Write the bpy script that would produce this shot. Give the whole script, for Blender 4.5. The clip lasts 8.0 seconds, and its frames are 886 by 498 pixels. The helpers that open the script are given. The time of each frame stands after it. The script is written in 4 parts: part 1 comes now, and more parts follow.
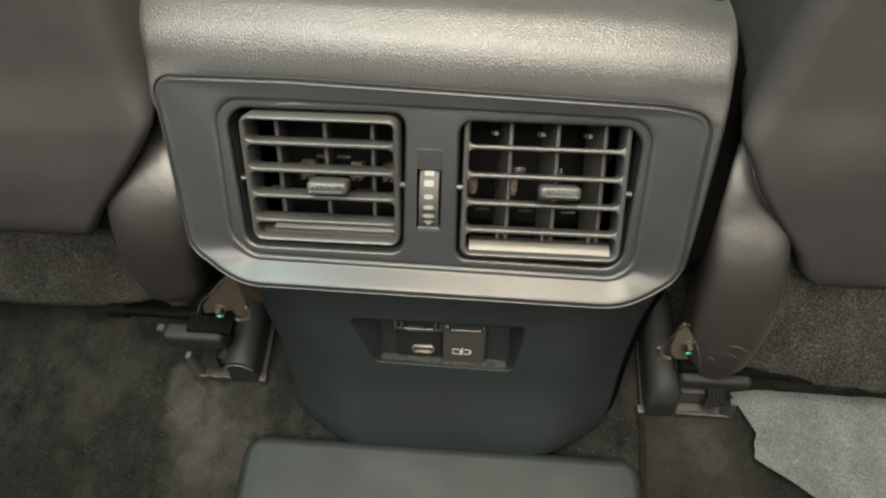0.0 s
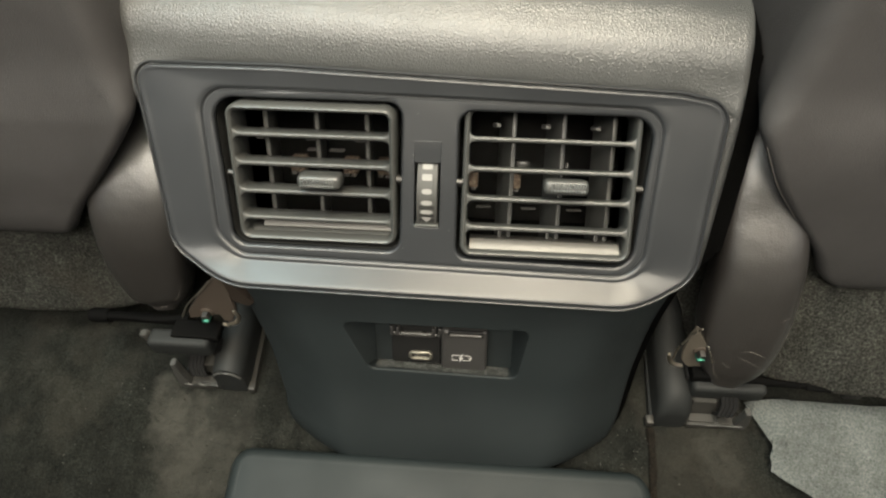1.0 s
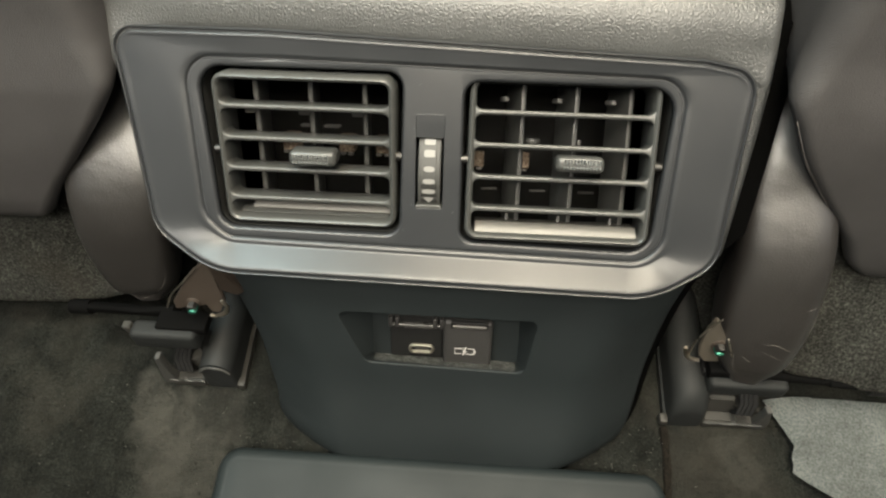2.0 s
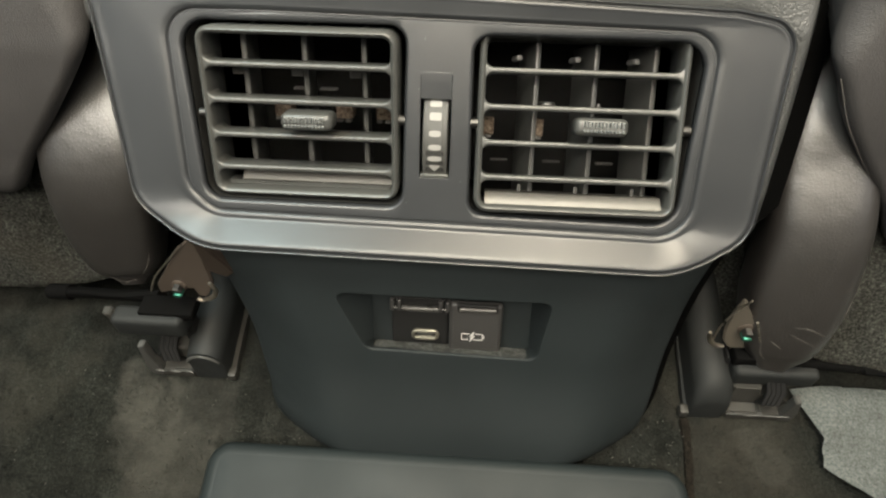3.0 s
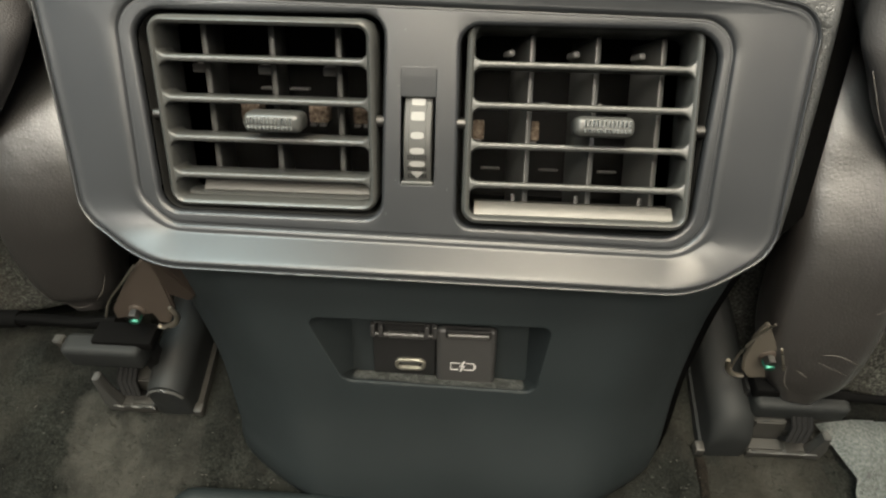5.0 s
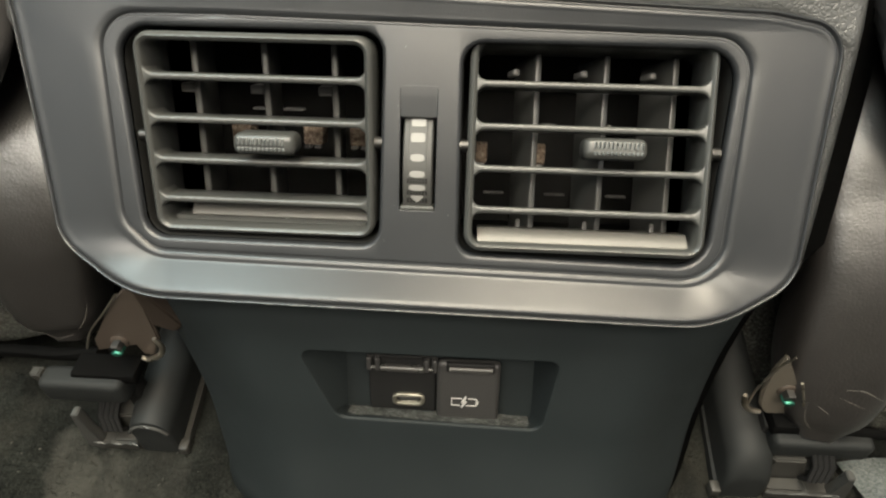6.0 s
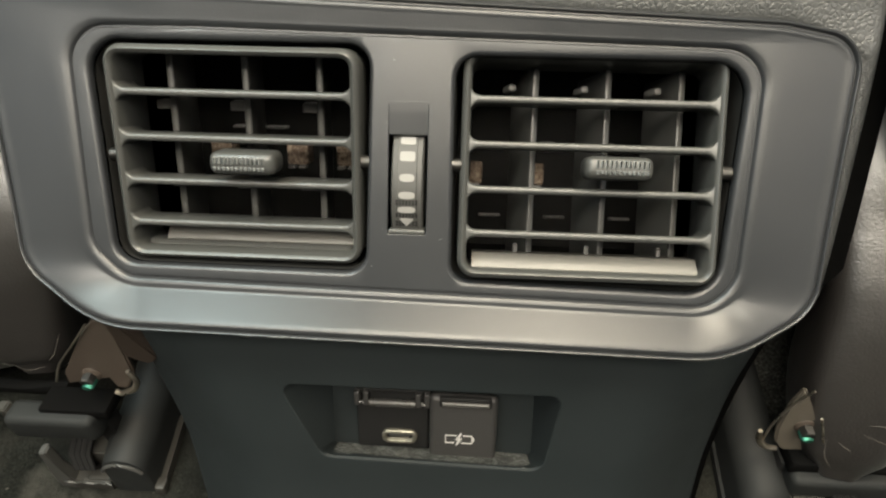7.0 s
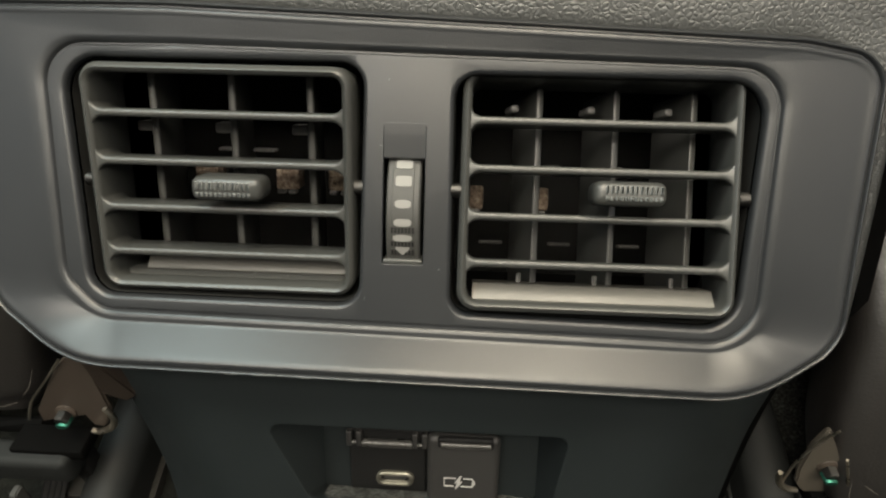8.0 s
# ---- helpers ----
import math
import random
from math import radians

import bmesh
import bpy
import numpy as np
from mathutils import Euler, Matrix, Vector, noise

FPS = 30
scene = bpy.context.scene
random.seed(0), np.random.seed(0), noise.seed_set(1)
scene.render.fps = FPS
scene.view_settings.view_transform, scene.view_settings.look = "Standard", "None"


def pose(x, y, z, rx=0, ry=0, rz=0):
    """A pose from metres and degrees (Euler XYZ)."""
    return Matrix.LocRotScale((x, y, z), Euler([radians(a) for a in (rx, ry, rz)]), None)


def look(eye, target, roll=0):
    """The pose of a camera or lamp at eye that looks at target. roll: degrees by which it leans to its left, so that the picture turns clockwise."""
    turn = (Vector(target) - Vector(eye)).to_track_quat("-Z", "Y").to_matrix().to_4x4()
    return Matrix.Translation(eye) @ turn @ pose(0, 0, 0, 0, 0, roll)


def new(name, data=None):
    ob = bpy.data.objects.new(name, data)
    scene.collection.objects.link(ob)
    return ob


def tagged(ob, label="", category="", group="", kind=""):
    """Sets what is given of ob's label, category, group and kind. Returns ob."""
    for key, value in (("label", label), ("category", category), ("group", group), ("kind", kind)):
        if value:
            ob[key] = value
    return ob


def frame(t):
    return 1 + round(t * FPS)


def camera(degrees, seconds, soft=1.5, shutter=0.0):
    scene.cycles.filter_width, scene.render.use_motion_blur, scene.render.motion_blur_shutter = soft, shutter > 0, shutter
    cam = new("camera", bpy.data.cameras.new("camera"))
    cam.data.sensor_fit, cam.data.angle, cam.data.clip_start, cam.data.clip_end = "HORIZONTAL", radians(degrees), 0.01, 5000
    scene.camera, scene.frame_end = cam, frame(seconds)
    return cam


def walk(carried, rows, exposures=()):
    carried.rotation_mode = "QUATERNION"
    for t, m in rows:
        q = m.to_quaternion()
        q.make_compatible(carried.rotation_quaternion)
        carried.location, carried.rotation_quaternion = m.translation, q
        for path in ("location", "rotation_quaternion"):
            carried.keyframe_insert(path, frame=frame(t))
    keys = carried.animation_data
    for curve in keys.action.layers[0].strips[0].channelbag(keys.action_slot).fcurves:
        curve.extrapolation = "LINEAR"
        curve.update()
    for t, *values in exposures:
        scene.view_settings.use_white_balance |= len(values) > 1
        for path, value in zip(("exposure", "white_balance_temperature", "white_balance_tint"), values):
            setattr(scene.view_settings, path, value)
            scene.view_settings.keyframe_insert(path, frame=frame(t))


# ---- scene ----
from mathutils.bvhtree import BVHTree

cam = camera(73.0, 8.0, soft=2.2)
PATH = [
    (0.0, (0.0217, -0.1826, 0.4957), (-0.0009, 0.0579, 0.1769), -1.49),
    (0.5, (0.0217, -0.1803, 0.4883), (-0.0009, 0.0638, 0.1722), -1.48),
    (1.0, (0.0209, -0.1776, 0.4794), (-0.0011, 0.0695, 0.1655), -1.22),
    (1.5, (0.0202, -0.1755, 0.4695), (-0.0012, 0.0740, 0.1576), -0.94),
    (3.0, (0.0139, -0.1679, 0.4378), (-0.0047, 0.0813, 0.1255), -0.53),
    (3.5, (0.0178, -0.1654, 0.4257), (-0.0028, 0.0848, 0.1143), -1.14),
    (4.0, (0.0194, -0.1626, 0.4199), (-0.0012, 0.0913, 0.1115), -1.12),
    (4.5, (0.0186, -0.1589, 0.4176), (-0.0008, 0.1002, 0.1134), -0.84),
    (6.0, (0.0155, -0.1472, 0.4074), (-0.0015, 0.1304, 0.1199), -0.13),
    (6.5, (0.0170, -0.1415, 0.4030), (-0.0002, 0.1409, 0.1203), -0.17),
    (7.0, (0.0170, -0.1375, 0.3991), (0.0000, 0.1507, 0.1223), -0.15),
    (7.5, (0.0163, -0.1328, 0.3954), (-0.0003, 0.1604, 0.1237), -0.13),
    (8.0, (0.0163, -0.1276, 0.3933), (0.0001, 0.1701, 0.1266), -0.00),
]
walk(cam, [(t, look(eye, target, roll)) for t, eye, target, roll in PATH], exposures=((0.0, -0.22), (1.5, -0.12), (3.0, -0.04), (6.5, -0.17), (7.5, -0.17), (8.0, -0.66)))

# ---- light ----
world = bpy.data.worlds.new("sky")
scene.world = world
world.use_nodes = True
wn = world.node_tree
sky = wn.nodes.new("ShaderNodeTexSky")
sky.sky_type = "NISHITA"
sky.sun_disc = False
sky.sun_elevation, sky.sun_rotation = radians(50), radians(200)
wn.nodes["Background"].inputs[1].default_value = 0.08
wn.links.new(sky.outputs[0], wn.nodes["Background"].inputs[0])


def window_light(name, eye, target, sx, sy, power, colour):
    data = bpy.data.lights.new(name, "AREA")
    data.shape, data.size, data.size_y = "RECTANGLE", sx, sy
    data.energy, data.color = power, colour
    ob = new(name, data)
    ob.matrix_world = look(eye, target)
    return ob


window_light("roof_light", (0.10, -0.08, 1.19), (0.06, -0.03, 0.3), 0.62, 0.26, 18.5, (1.0, 0.89, 0.69))
window_light("roof_light", (-0.42, -0.08, 1.19), (-0.3, -0.03, 0.3), 0.34, 0.26, 8.0, (0.84, 1.0, 0.96))
window_light("roof_light", (0.17, -0.69, 1.19), (0.10, -0.25, 0.3), 0.80, 0.42, 19.5, (1.0, 0.91, 0.74))
window_light("roof_light", (-0.44, -0.69, 1.19), (-0.3, -0.25, 0.3), 0.38, 0.42, 9.0, (1.0, 0.95, 0.84))
window_light("window_light", (-0.80, -0.45, 0.86), (0.0, -0.1, 0.4), 0.8, 0.32, 0.8, (0.9, 1.0, 0.97))
window_light("window_light", (0.80, -0.45, 0.86), (0.0, -0.1, 0.4), 0.8, 0.32, 1.8, (1.0, 0.95, 0.88))

# ---- materials ----


class Mat:
    def __init__(self, name, rough=0.5, metal=0.0, spec=0.5):
        self.m = bpy.data.materials.new(name)
        self.m.use_nodes = True
        self.t = self.m.node_tree
        self.b = self.t.nodes["Principled BSDF"]
        self.b.inputs["Roughness"].default_value = rough
        self.b.inputs["Metallic"].default_value = metal
        self.b.inputs["Specular IOR Level"].default_value = spec
        self.co = self.t.nodes.new("ShaderNodeTexCoord").outputs["Object"]
        self.last = None

    def noise(self, scale, detail=3.0, rough=0.55, stretch=None):
        n = self.t.nodes.new("ShaderNodeTexNoise")
        n.inputs["Scale"].default_value, n.inputs["Detail"].default_value = scale, detail
        n.inputs["Roughness"].default_value = rough
        co = self.co
        if stretch:
            mp = self.t.nodes.new("ShaderNodeMapping")
            mp.inputs["Scale"].default_value = stretch
            self.t.links.new(co, mp.inputs[0])
            co = mp.outputs[0]
        self.t.links.new(co, n.inputs["Vector"])
        return n.outputs["Fac"]

    def cells(self, scale, feature="DISTANCE_TO_EDGE", warp=0.0):
        n = self.t.nodes.new("ShaderNodeTexVoronoi")
        n.feature = feature
        n.inputs["Scale"].default_value = scale
        co = self.co
        if warp:
            w = self.t.nodes.new("ShaderNodeTexNoise")
            w.inputs["Scale"].default_value = scale * 0.8
            self.t.links.new(co, w.inputs["Vector"])
            mix = self.t.nodes.new("ShaderNodeMix")
            mix.data_type, mix.blend_type = "RGBA", "LINEAR_LIGHT"
            mix.inputs[0].default_value = warp
            self.t.links.new(co, mix.inputs[6])
            self.t.links.new(w.outputs["Color"], mix.inputs[7])
            co = mix.outputs[2]
        self.t.links.new(co, n.inputs["Vector"])
        return n.outputs["Distance"]

    def ramp(self, fac, stops):
        n = self.t.nodes.new("ShaderNodeValToRGB")
        e = n.color_ramp.elements
        while len(e) < len(stops):
            e.new(0.5)
        for k, (p, c) in zip(e, stops):
            k.position = p
            k.color = (*c, 1) if isinstance(c, tuple) else (c, c, c, 1)
        self.t.links.new(fac, n.inputs[0])
        return n.outputs["Color"]

    def mix(self, fac, a, b, blend="MIX"):
        n = self.t.nodes.new("ShaderNodeMix")
        n.data_type, n.blend_type = "RGBA", blend
        for v, i in ((fac, 0), (a, 6), (b, 7)):
            if isinstance(v, tuple):
                n.inputs[i].default_value = (*v, 1)
            elif isinstance(v, (int, float)):
                n.inputs[i].default_value = v if i == 0 else (v, v, v, 1)
            else:
                self.t.links.new(v, n.inputs[i])
        return n.outputs[2]

    def colour(self, v):
        if isinstance(v, tuple):
            self.b.inputs["Base Color"].default_value = (*v, 1)
        else:
            self.t.links.new(v, self.b.inputs["Base Color"])
        return self

    def rough(self, fac, lo, hi):
        n = self.t.nodes.new("ShaderNodeMapRange")
        n.inputs[1].default_value, n.inputs[2].default_value = 0.3, 0.7
        n.inputs[3].default_value, n.inputs[4].default_value = lo, hi
        self.t.links.new(fac, n.inputs[0])
        self.t.links.new(n.outputs[0], self.b.inputs["Roughness"])
        return self

    def bump(self, height, distance, strength=1.0):
        n = self.t.nodes.new("ShaderNodeBump")
        n.inputs["Distance"].default_value, n.inputs["Strength"].default_value = distance, strength
        self.t.links.new(height, n.inputs["Height"])
        if self.last:
            self.t.links.new(self.last, n.inputs["Normal"])
        self.last = n.outputs[0]
        self.t.links.new(self.last, self.b.inputs["Normal"])
        return self


def plastic(name, c, lo, hi, grain=0.00003, spec=0.5, wear=0.0):
    m = Mat(name, spec=spec)
    big = m.noise(14, 4)
    dark, light = tuple(k * 0.86 for k in c), tuple(k * 1.14 for k in c)
    col = m.ramp(big, [(0.3, dark), (0.7, light)])
    if wear:
        fine = m.noise(420, 2, 0.7, (1, 0.35, 0.35))
        scuffs = m.ramp(fine, [(0.70, 0.0), (0.76, wear)])
        col = m.mix(scuffs, col, tuple(min(1, k * 4 + 0.05) for k in c))
    m.colour(col)
    m.rough(m.noise(45, 4), lo, hi)
    m.bump(m.noise(2600, 2, 0.6), grain)
    return m.m


def dusty(name, base, dust):
    """Dark plastic under clumps of pale dust."""
    m = Mat(name, rough=0.85, spec=0.2)
    grain = m.noise(1500, 3, 0.75, (0.5, 1, 1))
    clump = m.noise(260, 4, 0.6)
    f = m.mix(1.0, m.ramp(grain, [(0.38, 0.05), (0.62, 1.0)]), m.ramp(clump, [(0.34, 0.25), (0.60, 1.0)]), "MULTIPLY")
    m.colour(m.mix(f, base, dust))
    m.bump(grain, 0.0003)
    return m.m


def leather(name, c, lo, hi, cell, depth, spec=0.5, wave=0.0006):
    m = Mat(name, spec=spec)
    big = m.noise(18, 4)
    m.colour(m.ramp(big, [(0.3, tuple(k * 0.85 for k in c)), (0.7, tuple(k * 1.12 for k in c))]))
    m.rough(m.noise(60, 3), lo, hi)
    edge = m.cells(cell, warp=0.0002)
    m.bump(m.ramp(edge, [(0.0, 0.0), (0.10, 0.30), (0.26, 0.72), (0.55, 1.0)]), depth)
    m.bump(m.noise(cell * 5, 2), depth * 0.05)
    m.bump(m.noise(60, 2), wave)
    return m.m


def floor_height(y):
    return 0.1685 + 0.2126 * y


def carpet(name, dark, mid, light, patch=9.0, stain=None, worn=(), brush=1.0):
    m = Mat(name, rough=0.95, spec=0.1)
    tuft = m.noise(900, 3, 0.75)
    col = m.ramp(tuft, [(0.34, dark), (0.5, mid), (0.68, light)])
    broad = m.noise(patch, 5, 0.62)
    col = m.mix(1.0, col, m.ramp(broad, [(0.3, 0.74), (0.68, 1.22)]), "MULTIPLY")
    brushed = m.noise(95, 4, 0.65, (1.0, 0.6, 0.6))
    col = m.mix(1.0, col, m.ramp(brushed, [(0.32, 1 - 0.38 * brush), (0.5, 1 - 0.05 * brush), (0.70, 1 + 0.55 * brush)]), "MULTIPLY")
    if stain:
        col = m.mix(m.ramp(m.noise(22, 4, 0.6), [(0.52, 0.0), (0.66, 0.3)]), col, stain)
    if worn:
        w = m.t.nodes.new("ShaderNodeTexNoise")
        w.inputs["Scale"].default_value, w.inputs["Detail"].default_value = 45, 4
        m.t.links.new(m.co, w.inputs["Vector"])
        wob = m.mix(0.022, m.co, w.outputs["Color"], "LINEAR_LIGHT")
    for x, y, r, k, tint in worn:
        d = m.t.nodes.new("ShaderNodeVectorMath")
        d.operation = "DISTANCE"
        d.inputs[1].default_value = (x, y, floor_height(y))
        m.t.links.new(wob, d.inputs[0])
        g = m.t.nodes.new("ShaderNodeMapRange")
        g.interpolation_type = "SMOOTHSTEP"
        g.inputs[1].default_value, g.inputs[2].default_value = r * 1.06, r * 0.70
        g.inputs[3].default_value, g.inputs[4].default_value = 0.0, k
        m.t.links.new(d.outputs["Value"], g.inputs[0])
        f = m.mix(1.0, g.outputs[0], m.ramp(m.noise(130, 5, 0.7), [(0.28, 0.35), (0.66, 1.0)]), "MULTIPLY")
        col = m.mix(f, col, tint)
    m.colour(col)
    m.bump(m.noise(750, 4, 0.75), 0.0012)
    m.bump(m.noise(80, 3), 0.002)
    return m.m


def metal(name, c, rough=0.35):
    m = Mat(name, metal=1.0)
    m.colour(m.ramp(m.noise(70, 4), [(0.3, tuple(k * 0.78 for k in c)), (0.7, c)]))
    m.rough(m.noise(200, 3), rough * 0.8, rough * 1.5)
    return m.m


PALE, BROWN = (0.042, 0.0410, 0.0355), (0.024, 0.0222, 0.018)
WORN = ((-0.151, -0.047, 0.017, 0.75, PALE), (-0.140, -0.053, 0.019, 0.6, PALE), (-0.139, -0.069, 0.021, 0.5, PALE), (-0.120, -0.078, 0.025, 0.45, PALE), (-0.116, -0.058, 0.022, 0.4, PALE), (-0.127, -0.100, 0.026, 0.3, PALE),
        (0.145, -0.055, 0.030, 0.4, BROWN), (0.150, -0.085, 0.038, 0.32, BROWN), (0.158, -0.058, 0.012, 0.4, PALE))
LEATHER = leather("console_leather", (0.052, 0.0535, 0.0530), 0.37, 0.43, 720, 0.00012, 0.85, 0.0002)
SEAT_LEATHER = leather("seat_leather", (0.0125, 0.0110, 0.0103), 0.37, 0.43, 700, 0.00005, 1.0)
SEAT_LEATHER.node_tree.nodes["Principled BSDF"].inputs["Coat Weight"].default_value = 0.5
SEAT_LEATHER.node_tree.nodes["Principled BSDF"].inputs["Coat Roughness"].default_value = 0.42
SHELL = leather("seat_shell_vinyl", (0.0345, 0.0328, 0.0328), 0.48, 0.60, 1100, 0.00008)
PANEL = plastic("panel_plastic", (0.0197, 0.0212, 0.0233), 0.30, 0.36, wear=0.02, spec=0.5)
# near-black: paints the shaded gap beside the console; also the rails' black parts
SHADE_AND_RAIL_BLACK = plastic("shade_and_rail_black", (0.0022, 0.0022, 0.0022), 0.8, 0.9, spec=0.05)
COVER = plastic("lower_cover_plastic", (0.0099, 0.0129, 0.0138), 0.50, 0.60, 0.00005, wear=0.02, spec=0.29)
GRILLE = plastic("vent_plastic", (0.045, 0.0465, 0.0445), 0.30, 0.38)
VANE = plastic("vane_plastic", (0.050, 0.050, 0.047), 0.30, 0.36)
CLIP = plastic("clip_plastic", (0.095, 0.092, 0.088), 0.4, 0.5)
INNER = plastic("vent_inner_plastic", (0.030, 0.030, 0.029), 0.40, 0.50)
BLACK = plastic("black_plastic", (0.006, 0.006, 0.006), 0.6, 0.75, spec=0.25)
DUCT = plastic("duct_black", (0.009, 0.009, 0.0085), 0.6, 0.75, spec=0.3)
RAIL = plastic("rail_cover_plastic", (0.011, 0.012, 0.012), 0.58, 0.70, wear=0.03, spec=0.22)
KNOB = plastic("knob_rubber", (0.16, 0.168, 0.168), 0.45, 0.55)
MARK = plastic("white_marking", (0.190, 0.187, 0.178), 0.55, 0.65)
SHELF_LIT = plastic("shelf_lit_plastic", (0.100, 0.096, 0.087), 0.34, 0.42)
SCUFF = plastic("scuffed_leather", (0.055, 0.05, 0.044), 0.5, 0.6)
WHEEL = plastic("wheel_plastic", (0.036, 0.036, 0.034), 0.5, 0.6)
FLAP = plastic("flap_plastic", (0.026, 0.0252, 0.0245), 0.42, 0.52, 0.00008)
GLOSS = plastic("glossy_hinge_plastic", (0.040, 0.039, 0.037), 0.22, 0.30)
DUST = plastic("dusty_ledge", (0.06, 0.062, 0.058), 0.7, 0.85, 0.0002, wear=0.6)
LEDGE = dusty("dusty_recess", (0.035, 0.036, 0.034), (0.22, 0.225, 0.215))
SIGN = plastic("printed_white", (0.36, 0.353, 0.338), 0.5, 0.6)
LINT = plastic("pale_lint", (0.042, 0.040, 0.034), 0.8, 0.9)
THREAD = plastic("pale_thread", (0.11, 0.10, 0.09), 0.7, 0.8)
FOAM = carpet("brown_foam", (0.08, 0.058, 0.042), (0.20, 0.15, 0.115), (0.36, 0.30, 0.24))
PIN = metal("pin_worn", (0.075, 0.073, 0.070), 0.42)
STEEL = plastic("bracket_steel", (0.046, 0.036, 0.029), 0.36, 0.48, spec=0.6)
ZINC = plastic("pale_worn_steel", (0.088, 0.077, 0.062), 0.38, 0.50, spec=0.6)
FOOT = plastic("foot_bracket_plastic", (0.025, 0.0242, 0.0218), 0.42, 0.52, wear=0.1, spec=0.4)
RUST = plastic("brown_bracket", (0.018, 0.0125, 0.009), 0.5, 0.6)
BRIGHT = metal("bright_steel", (0.62, 0.56, 0.47), 0.3)
FIN = plastic("worn_grey_plastic", (0.036, 0.036, 0.034), 0.45, 0.55)
BOLT = metal("green_bolt", (0.06, 0.22, 0.16), 0.45)
PORT = metal("port_shell", (0.28, 0.265, 0.22), 0.5)
CARPET = carpet("floor_carpet", (0.0040, 0.0043, 0.0037), (0.0092, 0.0098, 0.0084), (0.0195, 0.0205, 0.0175), 11, (0.030, 0.028, 0.023), WORN)
PILE = carpet("floor_pile", (0.0040, 0.0043, 0.0037), (0.0100, 0.0106, 0.0091), (0.0225, 0.0235, 0.0200), 11, (0.034, 0.031, 0.026), WORN)
SKIRT = carpet("seat_skirt_felt", (0.0190, 0.0193, 0.0172), (0.0475, 0.0482, 0.0432), (0.118, 0.119, 0.107), 24, (0.050, 0.042, 0.032), brush=0.5)
BINDING = carpet("carpet_binding", (0.0030, 0.0026, 0.0020), (0.0075, 0.0062, 0.0046), (0.016, 0.013, 0.010), 20, brush=0.5)
FELT = carpet("grey_felt", (0.115, 0.127, 0.123), (0.180, 0.197, 0.191), (0.26, 0.280, 0.271), 34, brush=0.15)
MAT_RUBBER = plastic("tunnel_mat_plastic", (0.0100, 0.0135, 0.0142), 0.5, 0.6, 0.00006, wear=0.02, spec=0.22)
CABIN = plastic("cabin_trim", (0.07, 0.068, 0.066), 0.6, 0.75)
ROOF = plastic("roof_lining", (0.45, 0.44, 0.42), 0.8, 0.9)

# ---- geometry helpers ----
C30, S30 = math.cos(radians(30)), math.sin(radians(30))


def pan(x, v, w):
    """A point of the vent panel: across, up along it, out of it."""
    return Vector((x, S30 * v - C30 * w, 0.30 + C30 * v + S30 * w))


def low(x, s, d):
    """A point of the lower cover: across, down along it, out of it."""
    return Vector((x, -0.03 - 0.3511 * s - 0.9363 * d, 0.25 - 0.9363 * s + 0.3511 * d))


def floor_z(y):
    return 0.1685 + 0.2126 * max(-0.35, min(0.25, y))


def thing(name, at, label, category, group=""):
    ob = new(name)
    ob.empty_display_size = 0.02
    ob.location = at
    return tagged(ob, label, category, group)


def part(name, bm, material, parent, label="", smooth=True, kind="", weighted=False, sharp=38):
    me = bpy.data.meshes.new(name)
    bmesh.ops.recalc_face_normals(bm, faces=bm.faces)
    bm.to_mesh(me)
    bm.free()
    me.materials.append(material)
    if smooth:
        me.shade_smooth()
        me.set_sharp_from_angle(angle=radians(sharp))
    ob = new(name, me)
    if weighted:
        ob.modifiers.new("normals", "WEIGHTED_NORMAL").keep_sharp = True
    if parent:
        ob.parent = parent
        off = parent.location if parent.parent is None else Vector((0, 0, 0))
        ob.matrix_parent_inverse = Matrix.Translation(-off)
    if label or kind:
        tagged(ob, label, "", "", kind)
    return ob


def fillet(corners, seg=6):
    """Outline of a polygon (x, y, r) with rounded corners."""
    out = []
    n = len(corners)
    for i, (x, y, r) in enumerate(corners):
        p = Vector((x, y))
        a = Vector(corners[i - 1][:2]) - p
        b = Vector(corners[(i + 1) % n][:2]) - p
        a.normalize(), b.normalize()
        ang = a.angle(b)
        cut = r / math.tan(ang / 2)
        c = p + (a + b).normalized() * (r / math.sin(ang / 2))
        s, e = p + a * cut - c, p + b * cut - c
        turn = s.angle_signed(e) if s.length > 1e-9 else 0
        for k in range(seg + 1):
            f = turn * k / seg
            out.append((c.x + s.x * math.cos(f) + s.y * math.sin(f), c.y - s.x * math.sin(f) + s.y * math.cos(f)))
    return out


def shrink(corners, k):
    """The corners moved inwards by k on all sides."""
    n, out = len(corners), []
    for i, (x, y, r) in enumerate(corners):
        p = Vector((x, y))
        a = (Vector(corners[i - 1][:2]) - p).normalized()
        b = (Vector(corners[(i + 1) % n][:2]) - p).normalized()
        q = p + (a + b) * (k / math.sin(a.angle(b)))
        out.append((q.x, q.y, max(r - k, 0.0004)))
    return out


def rect(x0, y0, x1, y1, r):
    return [(x0, y1, r), (x1, y1, r), (x1, y0, r), (x0, y0, r)]


def loft(loops, bm=None, closed=True, cap0=False, cap1=False):
    bm = bm or bmesh.new()
    rings = [[bm.verts.new(p) for p in lp] for lp in loops]
    for a, b in zip(rings, rings[1:]):
        n = len(a)
        for i in range(n if closed else n - 1):
            j = (i + 1) % n
            bm.faces.new((a[i], a[j], b[j], b[i]))
    if cap0:
        bm.faces.new(rings[0])
    if cap1:
        bm.faces.new(rings[-1][::-1])
    return bm


